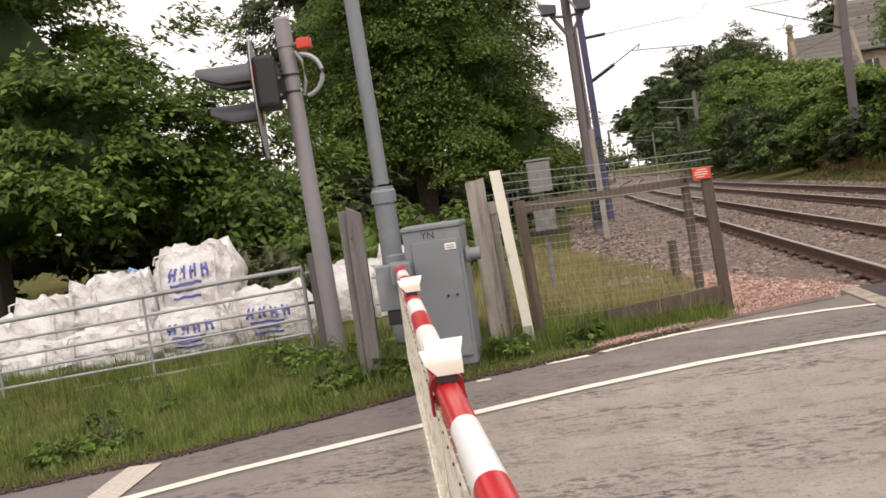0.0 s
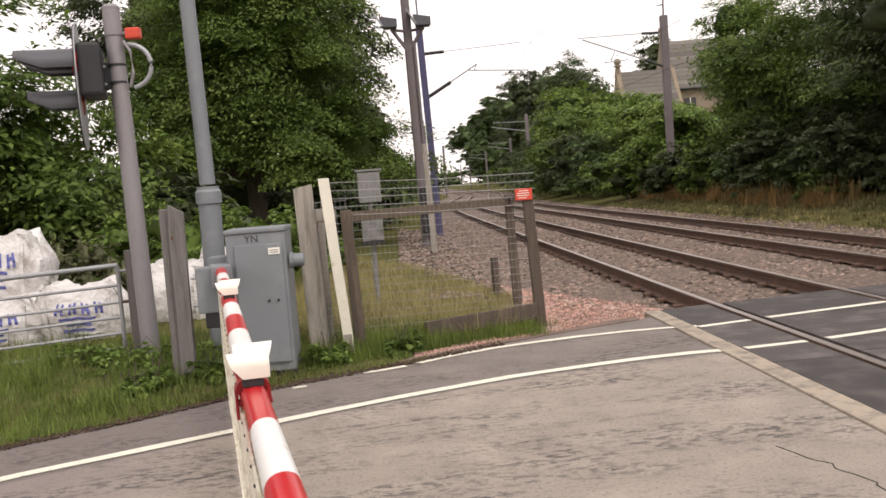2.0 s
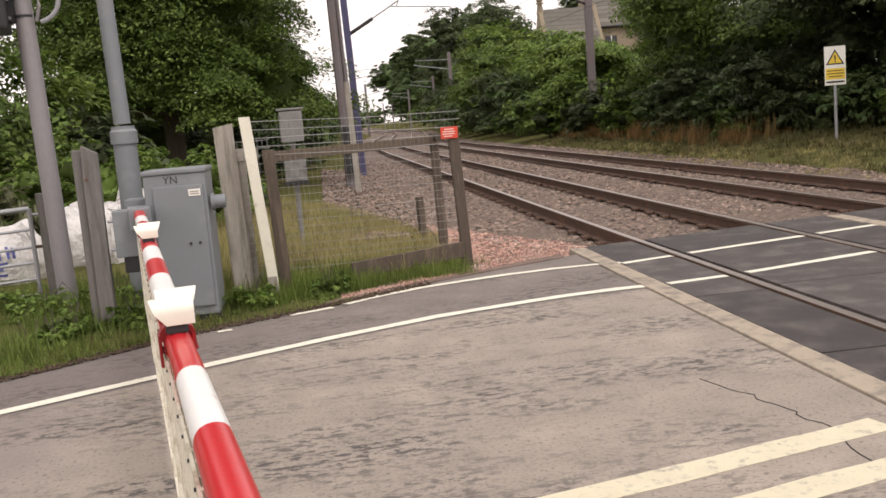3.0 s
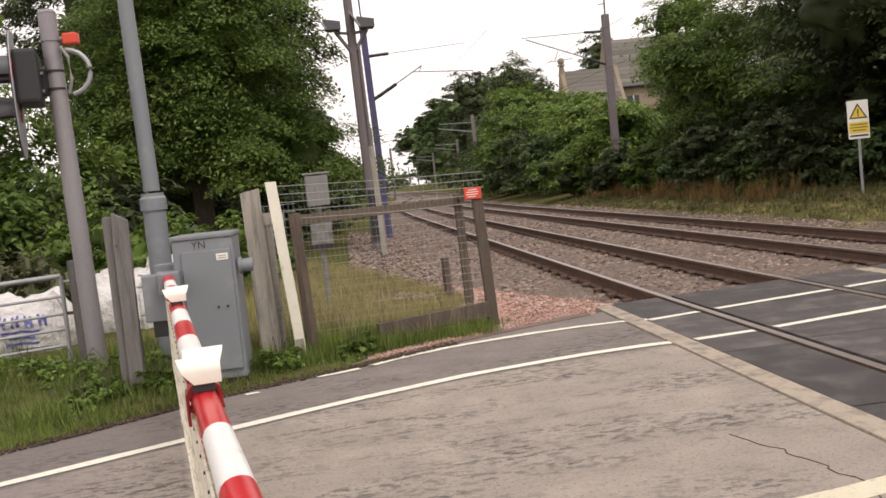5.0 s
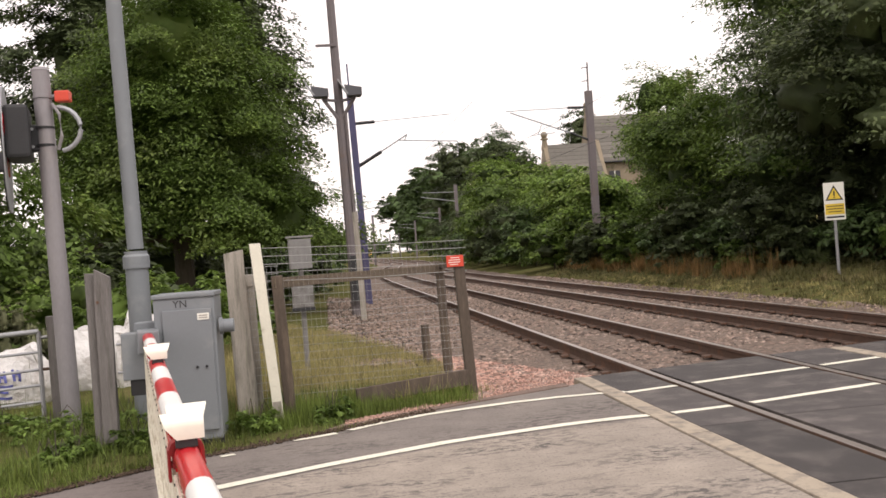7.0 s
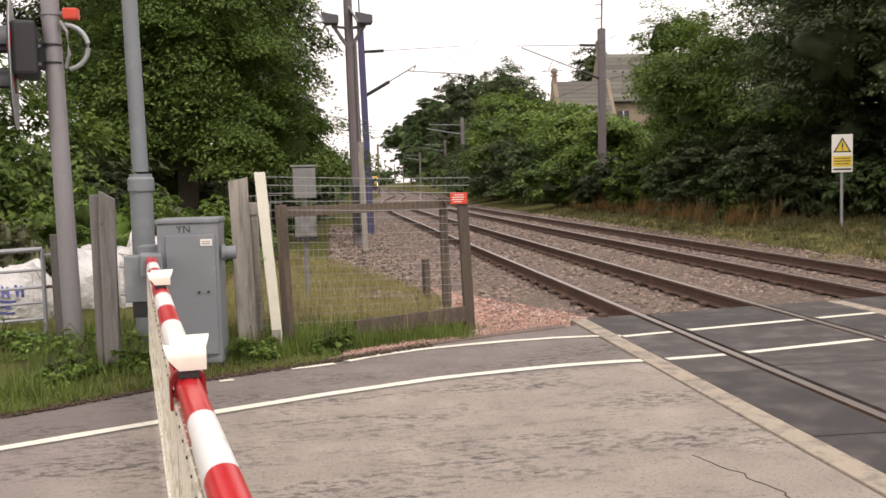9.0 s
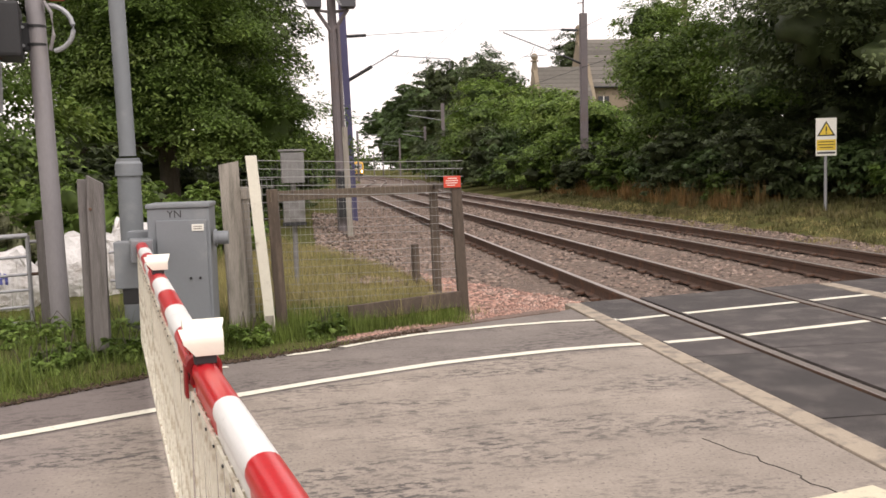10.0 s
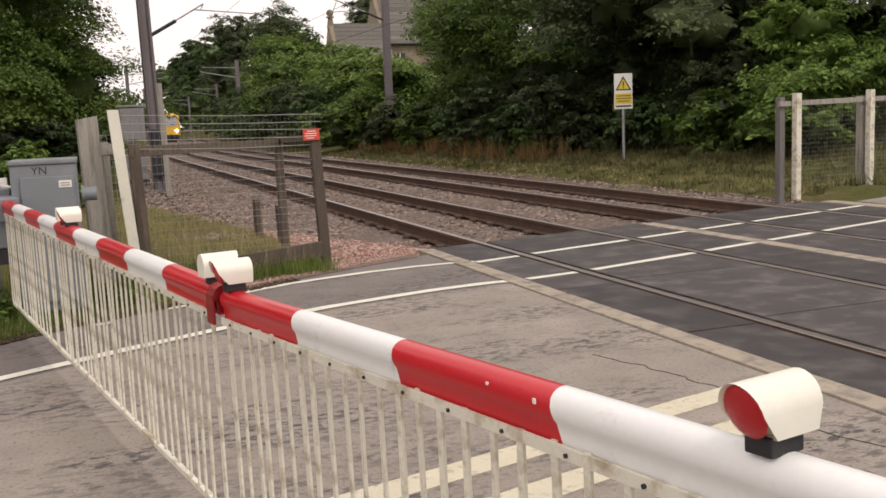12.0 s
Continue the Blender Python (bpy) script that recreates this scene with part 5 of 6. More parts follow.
# ---- the train ----
def make_train():
    t = thing("passenger_train", "approaching train with a bright yellow front and lit headlight", "train", (0.75, 700, 0), 0)

    def sec(y, w, top, low=0.55, taper=0.0):
        return [(-w + 0.1, y, low), (w - 0.1, y, low), (w, y, low + 0.5), (w, y, top - 1.1), (w - 0.12, y, top - 0.45), (w * 0.62, y, top - 0.08), (0, y, top), (-w * 0.62, y, top - 0.08), (-w + 0.12, y, top - 0.45), (-w, y, top - 1.1), (-w, y, low + 0.5)]
    bm = bmesh.new()
    add_loft(bm, [sec(0.0, 1.18, 3.35, 0.75), sec(0.35, 1.3, 3.6, 0.65), sec(0.9, 1.36, 3.75)])
    bmesh.ops.recalc_face_normals(bm, faces=bm.faces)
    cab = part("cab_front", bm, TRAIN_YELLOW, t, "bright yellow cab front")
    # sky reflection on the windscreen is put into its pale base colour
    part("windscreen", box((-0.95, -0.05, 1.95), (0.95, 0.05, 3.1), 0.02), material("cab_glass_painted_sky", (0.42, 0.42, 0.47), rough=0.1, vary=0.1, bump=0), cab, "windscreen with a pale reflection painted in")
    for x in (-0.85, 0.85):
        part("lamp_cluster", box((x - 0.2, -0.06, 1.2), (x + 0.2, 0.02, 1.5), 0.02), BLACK, cab)
    part("headlight", rod((0.85, -0.12, 1.32), (0.85, -0.05, 1.32), 0.17, sides=16), HEADLIGHT, cab, "lit white headlight")
    part("headlight", rod((-0.85, -0.12, 1.32), (-0.85, -0.05, 1.32), 0.1, sides=16), HEADLIGHT, cab, "lit white headlight")
    part("bumper", box((-1.15, -0.15, 0.35), (1.15, 0.6, 0.8), 0.03), BLACK, t, "black bumper")
    part("coupler", rod((0, -0.5, 0.75), (0, 0.2, 0.75), 0.14, sides=12), BLACK, t)
    for k in range(2):
        y0 = 0.9 + k * 20.4
        bm = bmesh.new()
        add_loft(bm, [sec(y0, 1.36, 3.75), sec(y0 + 19.6, 1.36, 3.75)])
        bmesh.ops.recalc_face_normals(bm, faces=bm.faces)
        car = part("car_body", bm, TRAIN_GREY, t, "dark grey car body")
        for j in range(9):
            for sx in (-1, 1):
                part("window", box((sx * 1.365 - 0.01, y0 + 1.2 + 2 * j, 2.0), (sx * 1.365 + 0.01, y0 + 2.6 + 2 * j, 2.8)), GLASS_DARK, car)
        for yb in (2.2, 17.0):
            bg = part("bogie", box((-1.1, y0 + yb - 1.3, 0.25), (1.1, y0 + yb + 1.3, 0.6), 0.03), BLACK, t, "black bogie")
            for dy in (-0.9, 0.9):
                for sx in (-1, 1):
                    part("wheel", rod((sx * 0.72, y0 + yb + dy, 0.43), (sx * 0.8, y0 + yb + dy, 0.43), 0.43, sides=20), RUST, bg)
    return t


TRAIN = make_train()

# ---- grass ----
def grass(name, label, mat, rng, n, area, tall, keep=None, lean=0.35, width=0.0042):
    """Blades over a stretch of ground, in tufts."""
    (x0, x1), (y0, y1) = area
    n = int(n * 1.75)
    tufts = max(30, n // 22)
    tx, ty = rng.uniform(x0, x1, tufts), rng.uniform(y0, y1, tufts)
    if keep is not None:
        ok = keep(tx, ty)
        tx, ty = tx[ok], ty[ok]
    th = rng.uniform(0.45, 1.2, len(tx))
    k = int(n * len(tx) / tufts)
    w = rng.integers(0, len(tx), k)
    x, y = tx[w] + rng.normal(0, 0.06, k), ty[w] + rng.normal(0, 0.06, k)
    h = rng.uniform(tall[0], tall[1], k) * th[w]
    a = rng.uniform(0, math.tau, k)
    l = rng.uniform(0, lean, k) * h
    dx, dy = np.cos(a), np.sin(a)
    z = height(x, y) - 0.01
    b = width * rng.uniform(0.6, 1.4, k)
    px, py = -dy * b, dx * b
    base = np.stack([x, y, z], -1)
    sidev = np.stack([px, py, 0 * px], -1)
    tip = base + np.stack([dx * l * 1.1, dy * l * 1.1, h * (1 - 0.25 * (l / h))], -1)
    v = np.stack([base - sidev, base + sidev, tip], 1).reshape(-1, 3)
    f = np.arange(3)[None] + 3 * np.arange(k)[:, None]
    return tagged(new(name, raw_mesh(name, v, f, mat)), label, "grass", kind="stuff")


vx = np.array(ROAD_X, float)
vy = np.array([verge[x] for x in ROAD_X])
off_road = lambda x, y: y > np.interp(x, vx, vy) + 0.04 + 0.1 * np.abs(np.sin(x * 3.7) * np.sin(x * 1.9 + 1))
g = np.random.default_rng(21)
grass("grass", "lush green verge grass beside the road", GRASS, g, 52000, ((-12, -3.9), (5.4, 11.2)), (0.04, 0.17), off_road, 0.7, 0.0038)
grass("grass", "short verge grass at the asphalt edge", GRASS, g, 18000, ((-12, -2.6), (5.2, 9.6)), (0.03, 0.1), lambda x, y: (y > np.interp(x, vx, vy) - 0.1 + 0.16 * np.abs(np.sin(x * 2.9 + 0.7 * np.sin(x * 7.1)))) & (y < np.interp(x, vx, vy) + 0.6), 0.9)
grass("grass", "tufts that creep over the asphalt edge", GRASS, g, 3000, ((-9, -3.1), (5.0, 9.2)), (0.05, 0.17), lambda x, y: (np.abs(y - np.interp(x, vx, vy) - 0.02) < 0.1) & (np.sin(x * 5.3) + np.sin(x * 2.1 + 1) > 0.1), 1.1, 0.0045)
grass("grass", "tall green grass round the fence posts", GRASS, g, 15000, ((-4.1, -1.95), (8.7, 10.3)), (0.05, 0.22), lambda x, y: off_road(x, y) & (y > 9.0 + 0.28 * (x + 3.6)) & (y > 8.95))
grass("dry_grass", "pale dry grass inside the fence", GRASS_DRY, g, 34000, ((-4.8, -1.75), (9.9, 21)), (0.04, 0.2), lambda x, y: (y < 13.5 + 3.2 * (-1.7 - x)), 0.6, 0.0036)
grass("dry_grass", "mixed grass behind the cabinet", GRASS_DRY, g, 16000, ((-5.0, -3.9), (9.9, 16)), (0.08, 0.32), None, 0.8, 0.0036)
grass("grass", "rough grass behind the stacked bags", GRASS, g, 10000, ((-14, -4.5), (12.5, 22)), (0.2, 0.5), None, 0.4, 0.012)
grass("dry_grass", "brownish dry grass along the far bank", GRASS_BANK, g, 20000, ((6.4, 10.5), (12.8, 46)), (0.05, 0.2), lambda x, y: x < 9.4 + 0.03 * y, 0.9, 0.011)
grass("grass", "dull green grass on the far bank", GRASS_BANK, g, 11000, ((7.6, 14), (12.8, 40)), (0.08, 0.32), None, 0.8, 0.012)
grass("grass", "tall seeding grass along the gate and posts", GRASS, g, 2600, ((-12, -4.0), (8.6, 11.8)), (0.16, 0.36), lambda x, y: off_road(x, y) & (y > np.interp(x, vx, vy) + 1.3), 0.55, 0.0042)
grass("dry_grass", "tall dry grass stems beside the cabinet", GRASS_DRY, g, 1300, ((-4.6, -2.2), (9.6, 12.5)), (0.2, 0.45), None, 0.7, 0.0034)
grass("grass", "uneven weedy tufts at the verge", GRASS, g, 4200, ((-9, -2.7), (7.0, 9.6)), (0.12, 0.3), lambda x, y: off_road(x, y) & (np.sin(x * 4.1) * np.sin(y * 3.3 + x) > 0.25) & (y > np.interp(x, vx, vy) + 0.25), 0.9, 0.006)

grass("dry_grass", "tall russet seeding grass below the far trees", GRASS_RUSSET, g, 9000, ((7.6, 12.0), (25, 47)), (0.25, 0.8), lambda x, y: (x > 7.6 + 0.02 * (y - 25)) & (x < 10.4 + 0.04 * (y - 25)), 0.5, 0.012)
grass("dry_grass", "straw-coloured grass at the edge of the far ballast", GRASS_DRY, g, 6000, ((6.0, 7.6), (13, 34)), (0.05, 0.16), lambda x, y: np.sin(y * 1.7) * np.sin(x * 3 + y * 0.6) > -0.3, 0.9, 0.008)


def loose_gravel(label, rng, n, spread_along, wide, mat=STONE_PINK, near=0.13):
    """Small chippings strewn along the asphalt's edge."""
    x = rng.uniform(*spread_along, n)
    y = np.interp(x, vx, vy) + near + np.abs(rng.normal(0, 1.0, n)) * wide * np.interp(x, [-3.2, -2, -1], [0.3, 0.9, 1.5])
    s = rng.uniform(0.005, 0.014, n)[:, None, None]
    d = np.array([(1, 0, 0), (-1, 0, 0), (0, 1, 0), (0, -1, 0), (0, 0, 0.8), (0, 0, -0.8)], float)
    v = np.stack([x, y, np.full(n, 0.006)], -1)[:, None] + d[None] * s * rng.uniform(0.6, 1.3, (n, 6, 1))
    f = np.array([(0, 2, 4), (2, 1, 4), (1, 3, 4), (3, 0, 4), (2, 0, 5), (1, 2, 5), (3, 1, 5), (0, 3, 5)])
    tagged(new("loose_gravel", raw_mesh("loose_gravel", v.reshape(-1, 3), (f[None] + 6 * np.arange(n)[:, None, None]).reshape(-1, 3), mat)), label, "gravel", kind="stuff")


loose_gravel("loose pinkish chippings along the asphalt edge", g, 2600, (-3.2, -0.95), 0.2)
loose_gravel("dark crumbs of soil and old leaves along the asphalt edge", g, 5000, (-10, -2.4), 0.28, SOIL, -0.12)

# ---- trees and shrubs ----
def leaf_cloud(rng, centres, outward, count, spread, size, flat=0.55, droop=0.25):
    """Leaves round clump centres: a diamond for each leaf, turned mostly outward and up."""
    k = len(centres)
    which = rng.integers(0, k, count)
    off = rng.normal(0, 1, (count, 3))
    off /= np.linalg.norm(off, axis=1, keepdims=True) + 1e-9
    off *= (rng.uniform(0, 1, count) ** 0.5)[:, None] * spread[which][:, None]
    off[:, 2] = np.abs(off[:, 2]) * flat - 0.35 * (off[:, 0] ** 2 + off[:, 1] ** 2) / (spread[which] + 0.01)
    p = centres[which] + off
    nrm = outward[which] * 0.55 + rng.normal(0, 0.34, (count, 3)) + np.array([0, 0, 0.8])
    nrm /= np.linalg.norm(nrm, axis=1, keepdims=True)
    t = np.cross(nrm, rng.normal(0, 1, (count, 3)))
    t /= np.linalg.norm(t, axis=1, keepdims=True) + 1e-9
    b = np.cross(nrm, t)
    s = (size * rng.uniform(0.55, 1.25, count))[:, None]
    tip = np.array([0, 0, -1.0]) * droop
    v = np.stack([p - t * s * 0.55, p + b * s * 0.27 + nrm * s * 0.06, p + (t + tip) * s * 0.6, p - b * s * 0.27 + nrm * s * 0.06], 1)
    f = (np.arange(4)[None] + 4 * np.arange(count)[:, None])
    return v.reshape(-1, 3), f


def lump(rng, lobes, res=14, rough=0.22):
    """A ragged inner body that fills the crown behind the leaves."""
    vs, fs, base = [], [], 0
    for c, r in lobes:
        u, w = np.meshgrid(np.linspace(0, math.tau, res, endpoint=False), np.linspace(0.12, math.pi - 0.12, res // 2 + 1))
        d = np.stack([np.sin(w) * np.cos(u), np.sin(w) * np.sin(u), np.cos(w)], -1).reshape(-1, 3)
        q = c + d * r * (0.47 + rough * rng.uniform(-1, 1, len(d)))[:, None]
        h = res // 2 + 1
        i = np.arange(res * h).reshape(h, res)
        j = np.roll(i, -1, 1)
        fs.append(np.stack([i[:-1], i[1:], j[1:], j[:-1]], -1).reshape(-1, 4) + base)
        vs.append(q)
        base += len(q)
    return np.concatenate(vs), np.concatenate(fs)


def make_tree(name, label, category, x, y, lobes, leaves, size, mat, seed, trunk_r=0.25, trunk_top=None, clumps=40, spread=0.55, fill=True, solid=99, group="", limbs=6, droop=0.25, inner=None):
    """lobes: (dx, dy, z, rx, ry, rz) from the foot; leaves in all, each size metres long."""
    rng = np.random.default_rng(seed)
    z0 = float(height(x, y)) - 0.05
    tree = thing(name, label, category, (x, y, z0), 0, group)
    L = [(np.array(l[:3], float), np.array(l[3:], float)) for l in lobes]
    area = np.array([(r[0] * r[1] + r[0] * r[2] + r[1] * r[2]) for _, r in L])
    vs, fs, base = [], [], 0
    for (c, r), w in zip(L, area / area.sum()):
        n = max(6, int(clumps * len(L) * w))
        d = rng.normal(0, 1, (n, 3))
        d /= np.linalg.norm(d, axis=1, keepdims=True)
        d[:, 2] = np.where(d[:, 2] < -0.7, -d[:, 2] * 0.5, d[:, 2])
        reach = 0.93 + rng.normal(0, 0.2, n)
        cen = c + d * r * reach[:, None]
        sp = spread * rng.uniform(0.55, 1.4, n) * min(1.0, r.min())
        v, f = leaf_cloud(rng, cen, d, max(60, int(leaves * w)), sp, size, droop=droop)
        vs.append(v)
        fs.append(f + base)
        base += len(v)
    crown = new("crown", raw_mesh("crown", np.concatenate(vs), np.concatenate(fs), mat))
    crown.parent = tree
    # inner body is mostly darker than the leaves: crown shade put into colour
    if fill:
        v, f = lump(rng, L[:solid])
        o = new("inner_foliage", raw_mesh("inner_foliage", v, f, inner or LEAF_DARK_SHADE))
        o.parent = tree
    top = trunk_top or max(c[2] for c, _ in L)
    bm = bmesh.new()
    pts = [Vector((0, 0, -0.2))] + [Vector((0.12 * trunk_r * rng.normal(), 0.12 * trunk_r * rng.normal(), top * k / 5)) for k in range(1, 6)]
    for i, (a, b) in enumerate(zip(pts, pts[1:])):
        add_rod(bm, a, b, trunk_r * (1 - 0.17 * i), trunk_r * (1 - 0.17 * (i + 1)), 9)
    part("trunk", bm, BARK, tree)
    for k in range(limbs):
        c, r = L[k % len(L)]
        a = Vector((0, 0, top * rng.uniform(0.2, 0.6)))
        e = Vector(c) + Vector(rng.normal(0, 0.45, 3) * r)
        mid = a.lerp(e, 0.5) + Vector((0, 0, 0.2))
        bm = bmesh.new()
        add_rod(bm, a, mid, trunk_r * 0.4, trunk_r * 0.25, 7)
        add_rod(bm, mid, e, trunk_r * 0.25, trunk_r * 0.06, 6)
        part("limb", bm, BARK, tree)
    return tree


def round_lobes(rng, w, d, h, low=0.3, n=8):
    """Lobes that fill a broad rounded crown of that width, depth and height."""
    out = [(0, 0, h * (low + 1) / 2, w * 0.34, d * 0.34, h * (1 - low) * 0.42)]
    for k in range(n):
        a = math.tau * k / n + rng.uniform(-0.3, 0.3)
        t = rng.uniform(0, 1)
        q = math.sin(math.pi * (0.2 + 0.72 * t)) ** 0.8
        out.append((math.cos(a) * w * 0.30 * q, math.sin(a) * d * 0.30 * q, h * (low + 0.1 + (0.82 - low) * t), w * 0.23, d * 0.23, h * 0.15))
    return out
R_ = random.Random(5)
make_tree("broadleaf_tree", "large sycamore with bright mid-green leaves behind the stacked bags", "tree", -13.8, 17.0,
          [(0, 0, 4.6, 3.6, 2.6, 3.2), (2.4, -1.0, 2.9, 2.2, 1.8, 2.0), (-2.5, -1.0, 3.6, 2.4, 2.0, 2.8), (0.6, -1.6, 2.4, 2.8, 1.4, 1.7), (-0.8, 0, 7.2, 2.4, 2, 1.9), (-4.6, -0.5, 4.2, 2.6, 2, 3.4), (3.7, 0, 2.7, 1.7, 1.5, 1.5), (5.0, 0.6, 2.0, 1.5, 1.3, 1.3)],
          120000, 0.14, LEAF_MID, 11, 0.35, clumps=42, spread=0.9, solid=6, inner=LEAF_FAR_INNER)
make_tree("broadleaf_tree", "rounded ash tree with feathery mid-green foliage beside the line", "tree", -6.9, 26.0,
          [(0, 0, 4.4, 2.2, 2.0, 2.8), (1.5, -0.8, 3.0, 1.7, 1.5, 1.6), (-1.5, -0.8, 3.2, 1.5, 1.4, 1.8), (0.2, -0.5, 7.2, 1.7, 1.5, 1.7), (1.3, -0.2, 5.7, 1.5, 1.3, 1.5), (-1.2, 0.2, 5.7, 1.2, 1.2, 1.6), (2.5, 0, 2.5, 1.5, 1.2, 1.3), (0.3, -1.3, 4.6, 1.3, 1.0, 1.2)],
          170000, 0.1, LEAF_MID, 12, 0.3, clumps=32, spread=1.0, inner=LEAF_MID)
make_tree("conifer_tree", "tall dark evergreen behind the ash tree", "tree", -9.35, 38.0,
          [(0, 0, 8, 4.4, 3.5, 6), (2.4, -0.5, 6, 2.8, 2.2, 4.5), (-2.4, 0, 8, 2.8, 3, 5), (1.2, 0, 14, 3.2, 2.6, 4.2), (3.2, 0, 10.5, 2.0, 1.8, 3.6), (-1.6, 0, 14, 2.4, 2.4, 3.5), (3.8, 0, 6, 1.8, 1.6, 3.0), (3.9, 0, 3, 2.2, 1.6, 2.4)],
          120000, 0.2, LEAF_DARK_SHADE, 13, 0.4, clumps=48, spread=1.15)


def shrub(label, x, y, w, h, leaves, size, mat, seed, group="shrubs", spread=0.4):
    rr = random.Random(seed)
    lobes = [(0, 0, h * 0.45, w * 0.36, w * 0.3, h * 0.42)]
    for k in range(6):
        a = math.tau * k / 6 + rr.uniform(-0.4, 0.4)
        z = h * rr.uniform(0.2, 0.78)
        lobes.append((math.cos(a) * w * 0.33, math.sin(a) * w * 0.26, z, w * 0.22, w * 0.2, h * 0.2))
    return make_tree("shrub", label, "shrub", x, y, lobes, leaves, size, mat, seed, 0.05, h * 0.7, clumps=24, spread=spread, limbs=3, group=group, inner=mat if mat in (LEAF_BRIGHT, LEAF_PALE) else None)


# undergrowth west of the line; shade under trees is put into its colour
for k, (x, y, w, h, mat) in enumerate([(-17.31, 20, 7, 3.4, LEAF_DARK_SHADE), (-12.32, 20.5, 6, 3.2, LEAF_DARK_SHADE), (-8.894, 19.5, 4.6, 2.6, LEAF_DARK_SHADE), (-21.23, 17, 6, 4.5, LEAF_DARK_SHADE), (-11.58, 31, 7, 3.2, LEAF_DARK_SHADE), (-6.828, 33, 6, 2.8, LEAF_DARK_SHADE), (-4.903, 36, 3.4, 2.4, LEAF_DARK_SHADE), (-15.53, 29, 8, 3.6, LEAF_DARK_SHADE), (-18.65, 34, 9, 5, LEAF_DARK_SHADE), (-23.45, 26, 9, 6, LEAF_DARK_SHADE), (-8.2, 30, 6.5, 3.4, LEAF_DARK_SHADE), (18.5, 36.5, 6, 5.2, LEAF_DARK_SHADE)]):
    shrub("dense undergrowth below the trees, canopy shade in its leaf colour", x, y, w, h, 6000, 0.24, mat, 300 + k, "undergrowth", 0.6)
for k, (x, y, w, h) in enumerate([(-6.2, 13.9, 1.5, 1.75), (-5.2, 14.6, 1.3, 1.5), (-7.382, 15.0, 1.6, 1.6), (-4.844, 17.5, 1.6, 1.2)]):
    shrub("bright green weeds behind the fence", x, y, w, h, 5000, 0.085, LEAF_BRIGHT, 330 + k, "weeds", 0.25)
for k, (x, y) in enumerate([(-7.35, 13.3), (-7.05, 13.35), (-7.65, 13.4)]):
    shrub("pale grey-green spiky weed beside the bags", x, y, 0.55, 1.25, 2600, 0.06, LEAF_PALE, 340 + k, "spiky weeds", 0.12)
for k, (x, y, w, h) in enumerate([(-6.376, 47, 4.5, 5.0), (-6.174, 55, 6, 6.5), (-6.447, 66, 7, 6.2), (-6.518, 85, 8, 6.2), (-7.438, 110, 10, 6.8), (-8.13, 150, 12, 7.5), (-8.418, 210, 14, 8.5), (-9.45, 300, 18, 10)]):
    make_tree("broadleaf_tree", "leafy green tree along the railway fence", "tree", x, y, round_lobes(R_, w, w, h, 0.0), 13000, 0.17 + y * 0.002, LEAF_FAR_INNER, 30 + k, 0.25, clumps=34, spread=0.75, limbs=3, group="lineside trees")
for k, (x, y, w, h) in enumerate([(-4.779, 31, 2.6, 2.2), (-4.603, 36, 2.8, 2.6), (-4.427, 41, 3, 3.0), (-4.476, 47, 3.2, 3.2), (-4.324, 53, 3.4, 3.2), (-4.198, 60, 3.6, 3.4), (-3.946, 70, 4, 3.6)]):
    shrub("leafy scrub along the railway", x, y, w, h, 7000, 0.15, LEAF_MID if k % 2 else LEAF_FAR_INNER, 400 + k, "lineside scrub", 0.45)
for k, x in enumerate(range(-40, 130, 17)):
    make_tree("broadleaf_tree", "distant low tree on the horizon", "tree", x + 4.0 * (k % 3), 620 + 25 * (k % 2), round_lobes(R_, 24, 20, 9 + 2 * (k % 3), 0.0), 3500, 1.1, LEAF_FAR_INNER, 440 + k, 0.3, clumps=20, spread=2.0, limbs=2, group="horizon trees")
W_ = random.Random(77)
verge_weeds = [(-5.75, 9.35, 0.7, 0.34), (-4.9, 8.72, 0.5, 0.3), (-6.3, 9.7, 0.6, 0.34), (-5.35, 8.6, 0.45, 0.3), (-3.95, 8.95, 0.45, 0.32), (-3.3, 9.15, 0.4, 0.3)]
for k in range(20):
    x = W_.uniform(-9.6, -4.4)
    verge_weeds.append((x, float(edge_y(x)) + W_.uniform(0.5, 2.6), W_.uniform(0.3, 0.6), W_.uniform(0.1, 0.27)))
for k, (x, y, w, h) in enumerate(verge_weeds):
    make_tree("shrub", "low leafy green weeds in the verge", "shrub", x, y, [(w * 0.3 * math.cos(a), w * 0.3 * math.sin(a), h * 0.35, w * 0.22, w * 0.22, h * 0.35) for a in (0, 1.3, 2.6, 3.9, 5.2)], 900, 0.05, (LEAF_BRIGHT, LEAF_MID)[k % 2], 460 + k, 0.012, h * 0.6, clumps=12, spread=0.5, fill=False, limbs=3, group="verge weeds")
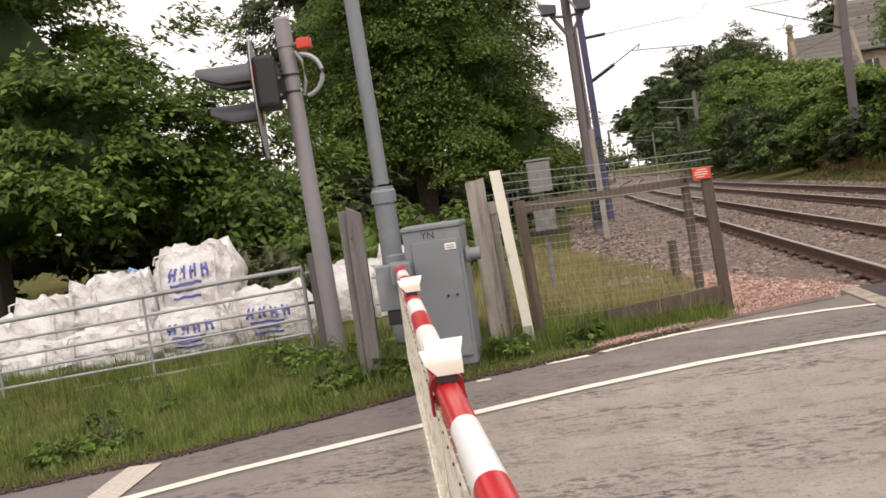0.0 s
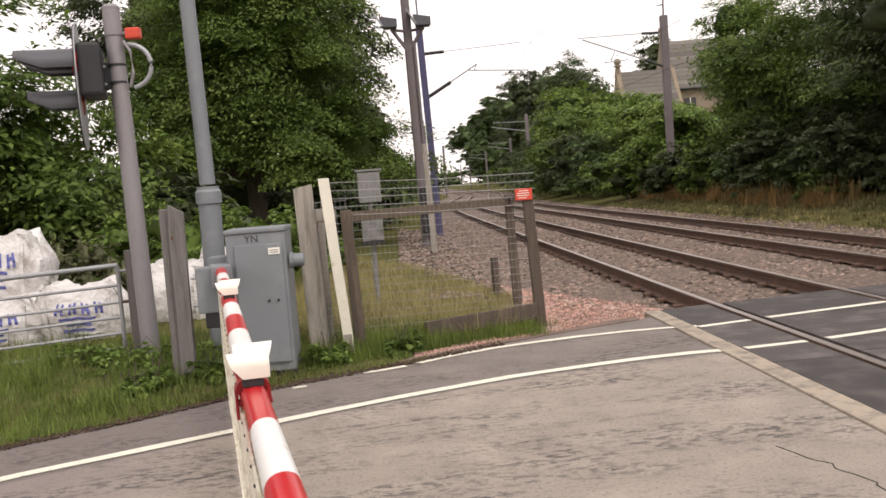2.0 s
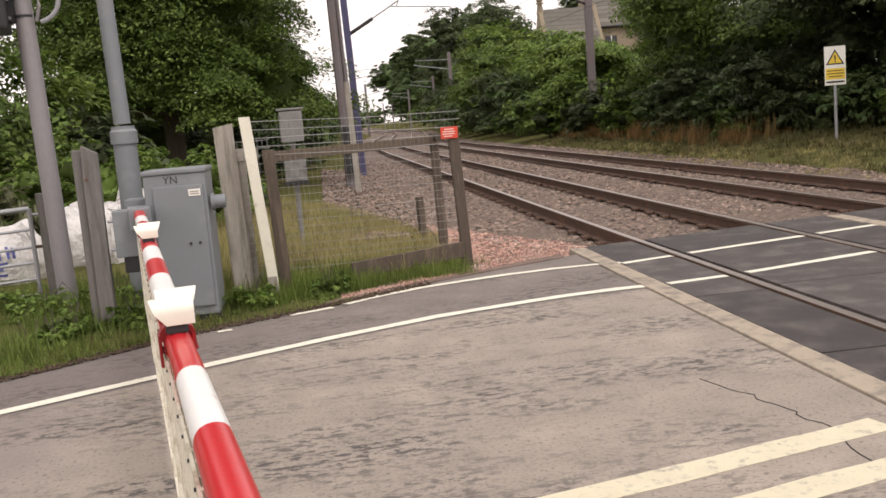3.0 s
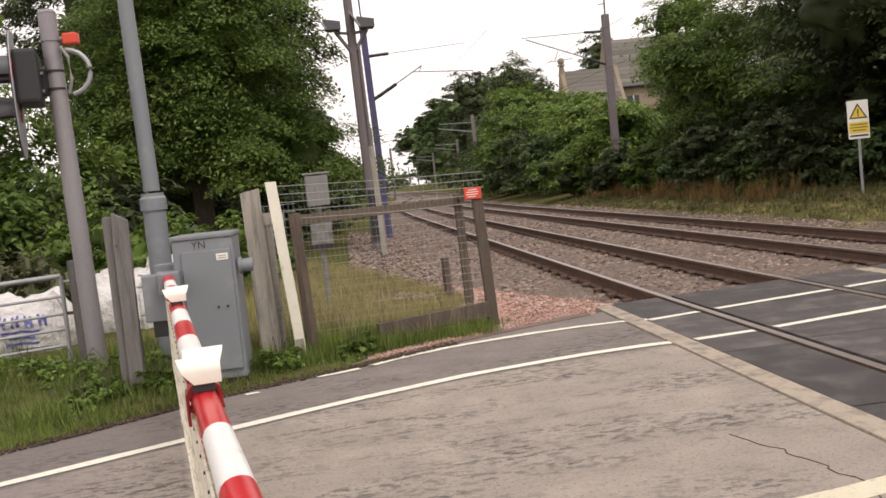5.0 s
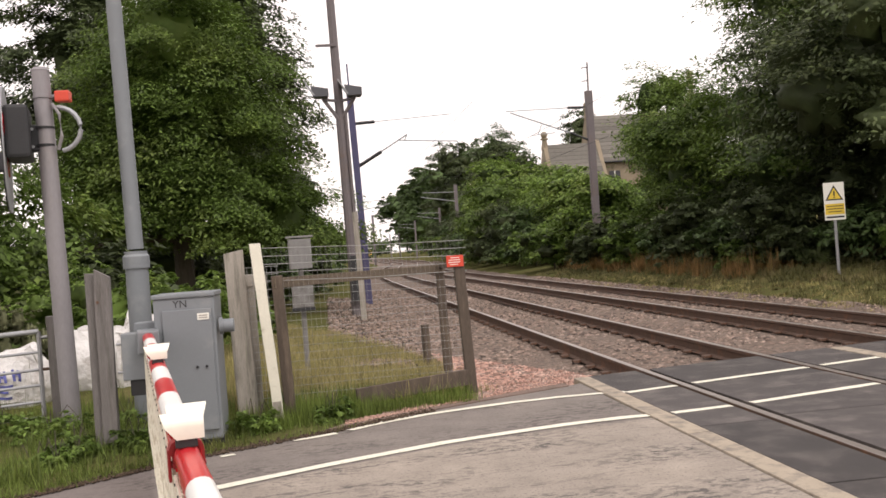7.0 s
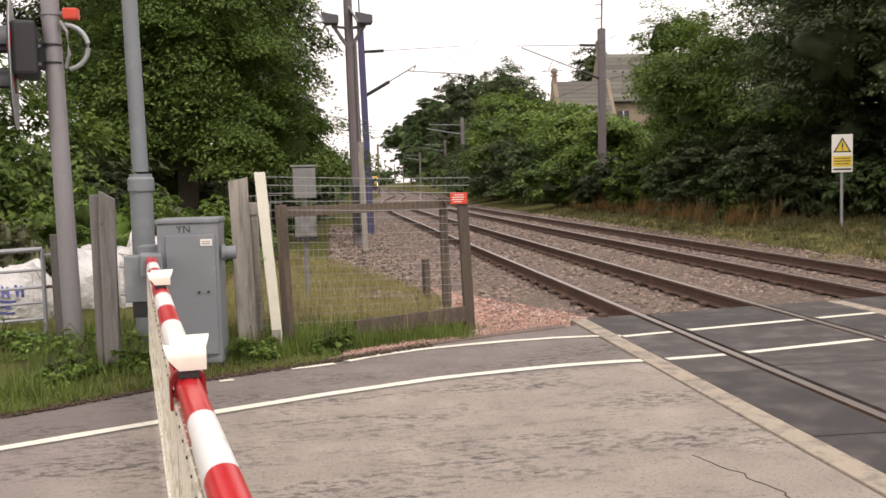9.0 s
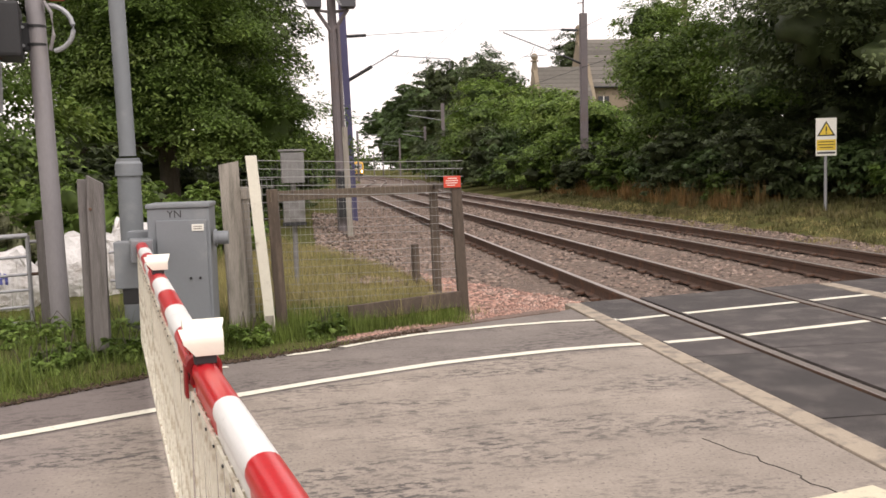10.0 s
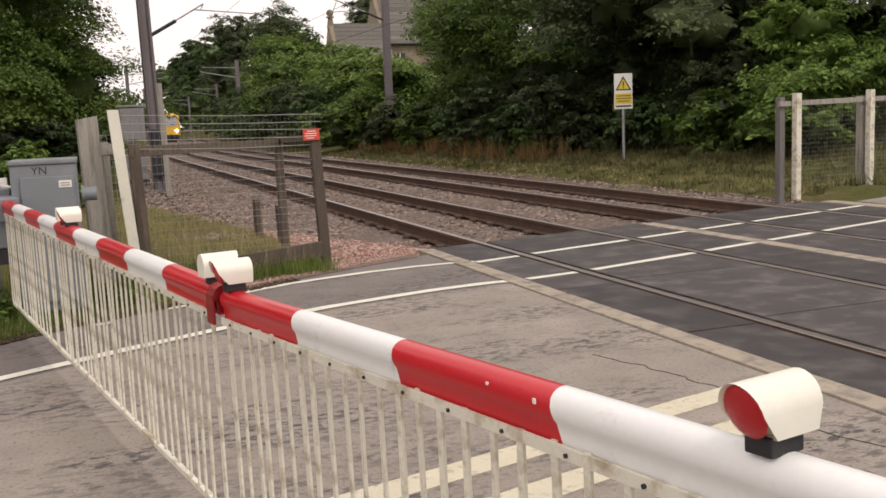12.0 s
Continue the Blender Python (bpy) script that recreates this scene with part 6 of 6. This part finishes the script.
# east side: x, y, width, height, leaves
east = [(12.19, 24, 8.5, 10.0, LEAF_DARK_SHADE), (13.42, 31, 7.6, 10.5, LEAF_MID), (11.66, 37.5, 6, 6.2, LEAF_MID), (16.52, 27, 9, 12.5, LEAF_DARK_SHADE), (15.22, 19, 8, 11.0, LEAF_DARK_SHADE), (19.67, 21, 9, 12.5, LEAF_MID), (18.81, 15.5, 8, 11.5, LEAF_DARK_SHADE), (23.76, 17.5, 9, 12, LEAF_DARK_SHADE),
        (10.25, 46, 5, 4.0, LEAF_BRIGHT), (10.48, 53, 6, 4.6, LEAF_BRIGHT), (11.88, 61, 6.5, 5.2, LEAF_BRIGHT), (9.104, 68, 6, 5.6, LEAF_MID), (12.21, 80, 8, 8.2, LEAF_BRIGHT), (14.81, 96, 9, 9.5, LEAF_MID), (18.41, 112, 11, 12.5, LEAF_DARK_SHADE), (20.92, 132, 12, 15, LEAF_FAR_INNER), (19.72, 160, 13, 17, LEAF_DARK_SHADE), (20.73, 200, 15, 19, LEAF_FAR_INNER), (22.87, 255, 17, 19, LEAF_FAR_INNER), (25.76, 340, 23, 22, LEAF_FAR_INNER), (30.26, 118, 9, 16, LEAF_DARK_SHADE), (35.09, 125, 9, 15, LEAF_DARK_SHADE), (20.6, 64, 7, 11.5, LEAF_MID), (21.5, 235, 12, 20.5, LEAF_FAR_INNER), (31, 330, 14, 27, LEAF_DARK_SHADE), (20.5, 40, 10, 10, LEAF_DARK_SHADE), (19.5, 118, 9, 14.5, LEAF_FAR_INNER)]
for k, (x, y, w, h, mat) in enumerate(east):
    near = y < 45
    make_tree("broadleaf_tree", "leafy tree on the bank beyond the tracks", "tree", x, y, round_lobes(R_, w, w, h, 0.0, 10), 42000 if near else 22000, 0.16 if near else 0.12 + y * 0.002, mat, 60 + k, 0.25, clumps=30 if near else 26, spread=1.05, inner=None if mat is LEAF_DARK_SHADE else LEAF_FAR_INNER, limbs=4, group="trees beyond the tracks")
for k, (x, y, w, h, mat) in enumerate([(10.36, 17.2, 3.4, 2.6, LEAF_BRIGHT), (11.93, 18.6, 3.6, 3.4, LEAF_BRIGHT), (13.38, 16.4, 3.6, 3.0, LEAF_BRIGHT), (9.92, 27, 3.4, 2.6, LEAF_DARK_SHADE), (9.972, 33, 3.6, 2.6, LEAF_DARK_SHADE), (10.02, 39, 3.4, 2.4, LEAF_MID), (16.31, 15.2, 3.6, 3.2, LEAF_MID), (8.224, 47, 2.6, 1.8, LEAF_BRIGHT), (8.376, 57, 3, 2, LEAF_BRIGHT), (12.76, 25.5, 5, 3.6, LEAF_DARK_SHADE), (14.05, 30, 5, 3.8, LEAF_DARK_SHADE), (13.8, 36, 5.5, 3.8, LEAF_DARK_SHADE), (17.12, 23, 5.5, 4, LEAF_DARK_SHADE), (16.15, 42, 6, 4, LEAF_DARK_SHADE), (11.86, 21.5, 3.4, 2.8, LEAF_DARK_SHADE)]):
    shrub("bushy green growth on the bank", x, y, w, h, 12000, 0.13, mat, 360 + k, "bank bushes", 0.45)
# dark scrub that hangs over the far track beyond the crossing
for k, (x, y, w, h) in enumerate([(10.29, 20.2, 2.4, 1.6), (10.51, 23.4, 2.8, 1.8), (9.655, 25.6, 2.2, 1.3), (9.106, 27.6, 1.8, 1.1), (9.358, 29.5, 2.4, 1.7), (8.896, 32, 1.9, 1.3), (8.658, 37.6, 2.2, 1.6), (9.334, 34.5, 2.6, 1.9), (8.573, 41, 2.8, 2.2)] + [(7.9 + 0.5 * (q % 2), 47 + 6.5 * q + 0.12 * q * q, 4.2 + 0.25 * q, 2.6 + 0.9 * ((q * 7) % 3) + 0.1 * q) for q in range(13)]):
    shrub("dark leafy scrub close beside the far track", x + float(bend(y)), y, w, h, 7500, 0.14 + 0.0012 * y, (LEAF_MID, LEAF_FAR_INNER, LEAF_DARK_SHADE)[k % 3], 500 + k, "trackside scrub", 0.5)
for k, y in enumerate((80, 92, 105, 120, 138)):
    shrub("leafy scrub along the railway", float(bend(y)) - 5.2 - 0.4 * (k % 2), y, 5, 3.4 + 0.5 * (k % 2), 5000, 0.3, LEAF_FAR_INNER, 530 + k, "lineside scrub", 0.6)


def motions():
    """The train runs towards the crossing on the near track."""
    rows = []
    for t, y in ((0.0, 711.0), (2.0, 615.0), (4.0, 519.0), (5.5, 447.0), (7.0, 375.0), (8.0, 327.0), (9.0, 279.0), (9.5, 255.0), (10.0, 231.0), (10.5, 207.0), (11.0, 183.0), (11.5, 159.0), (12.0, 136.0)):
        x0, x1 = float(bend(y)), float(bend(y + 16))
        rows.append((t, pose(0.75 + x0, y, 0.0, 0, 0, -math.degrees(math.atan2(x1 - x0, 16)))))
    walk(TRAIN, rows)


motions()
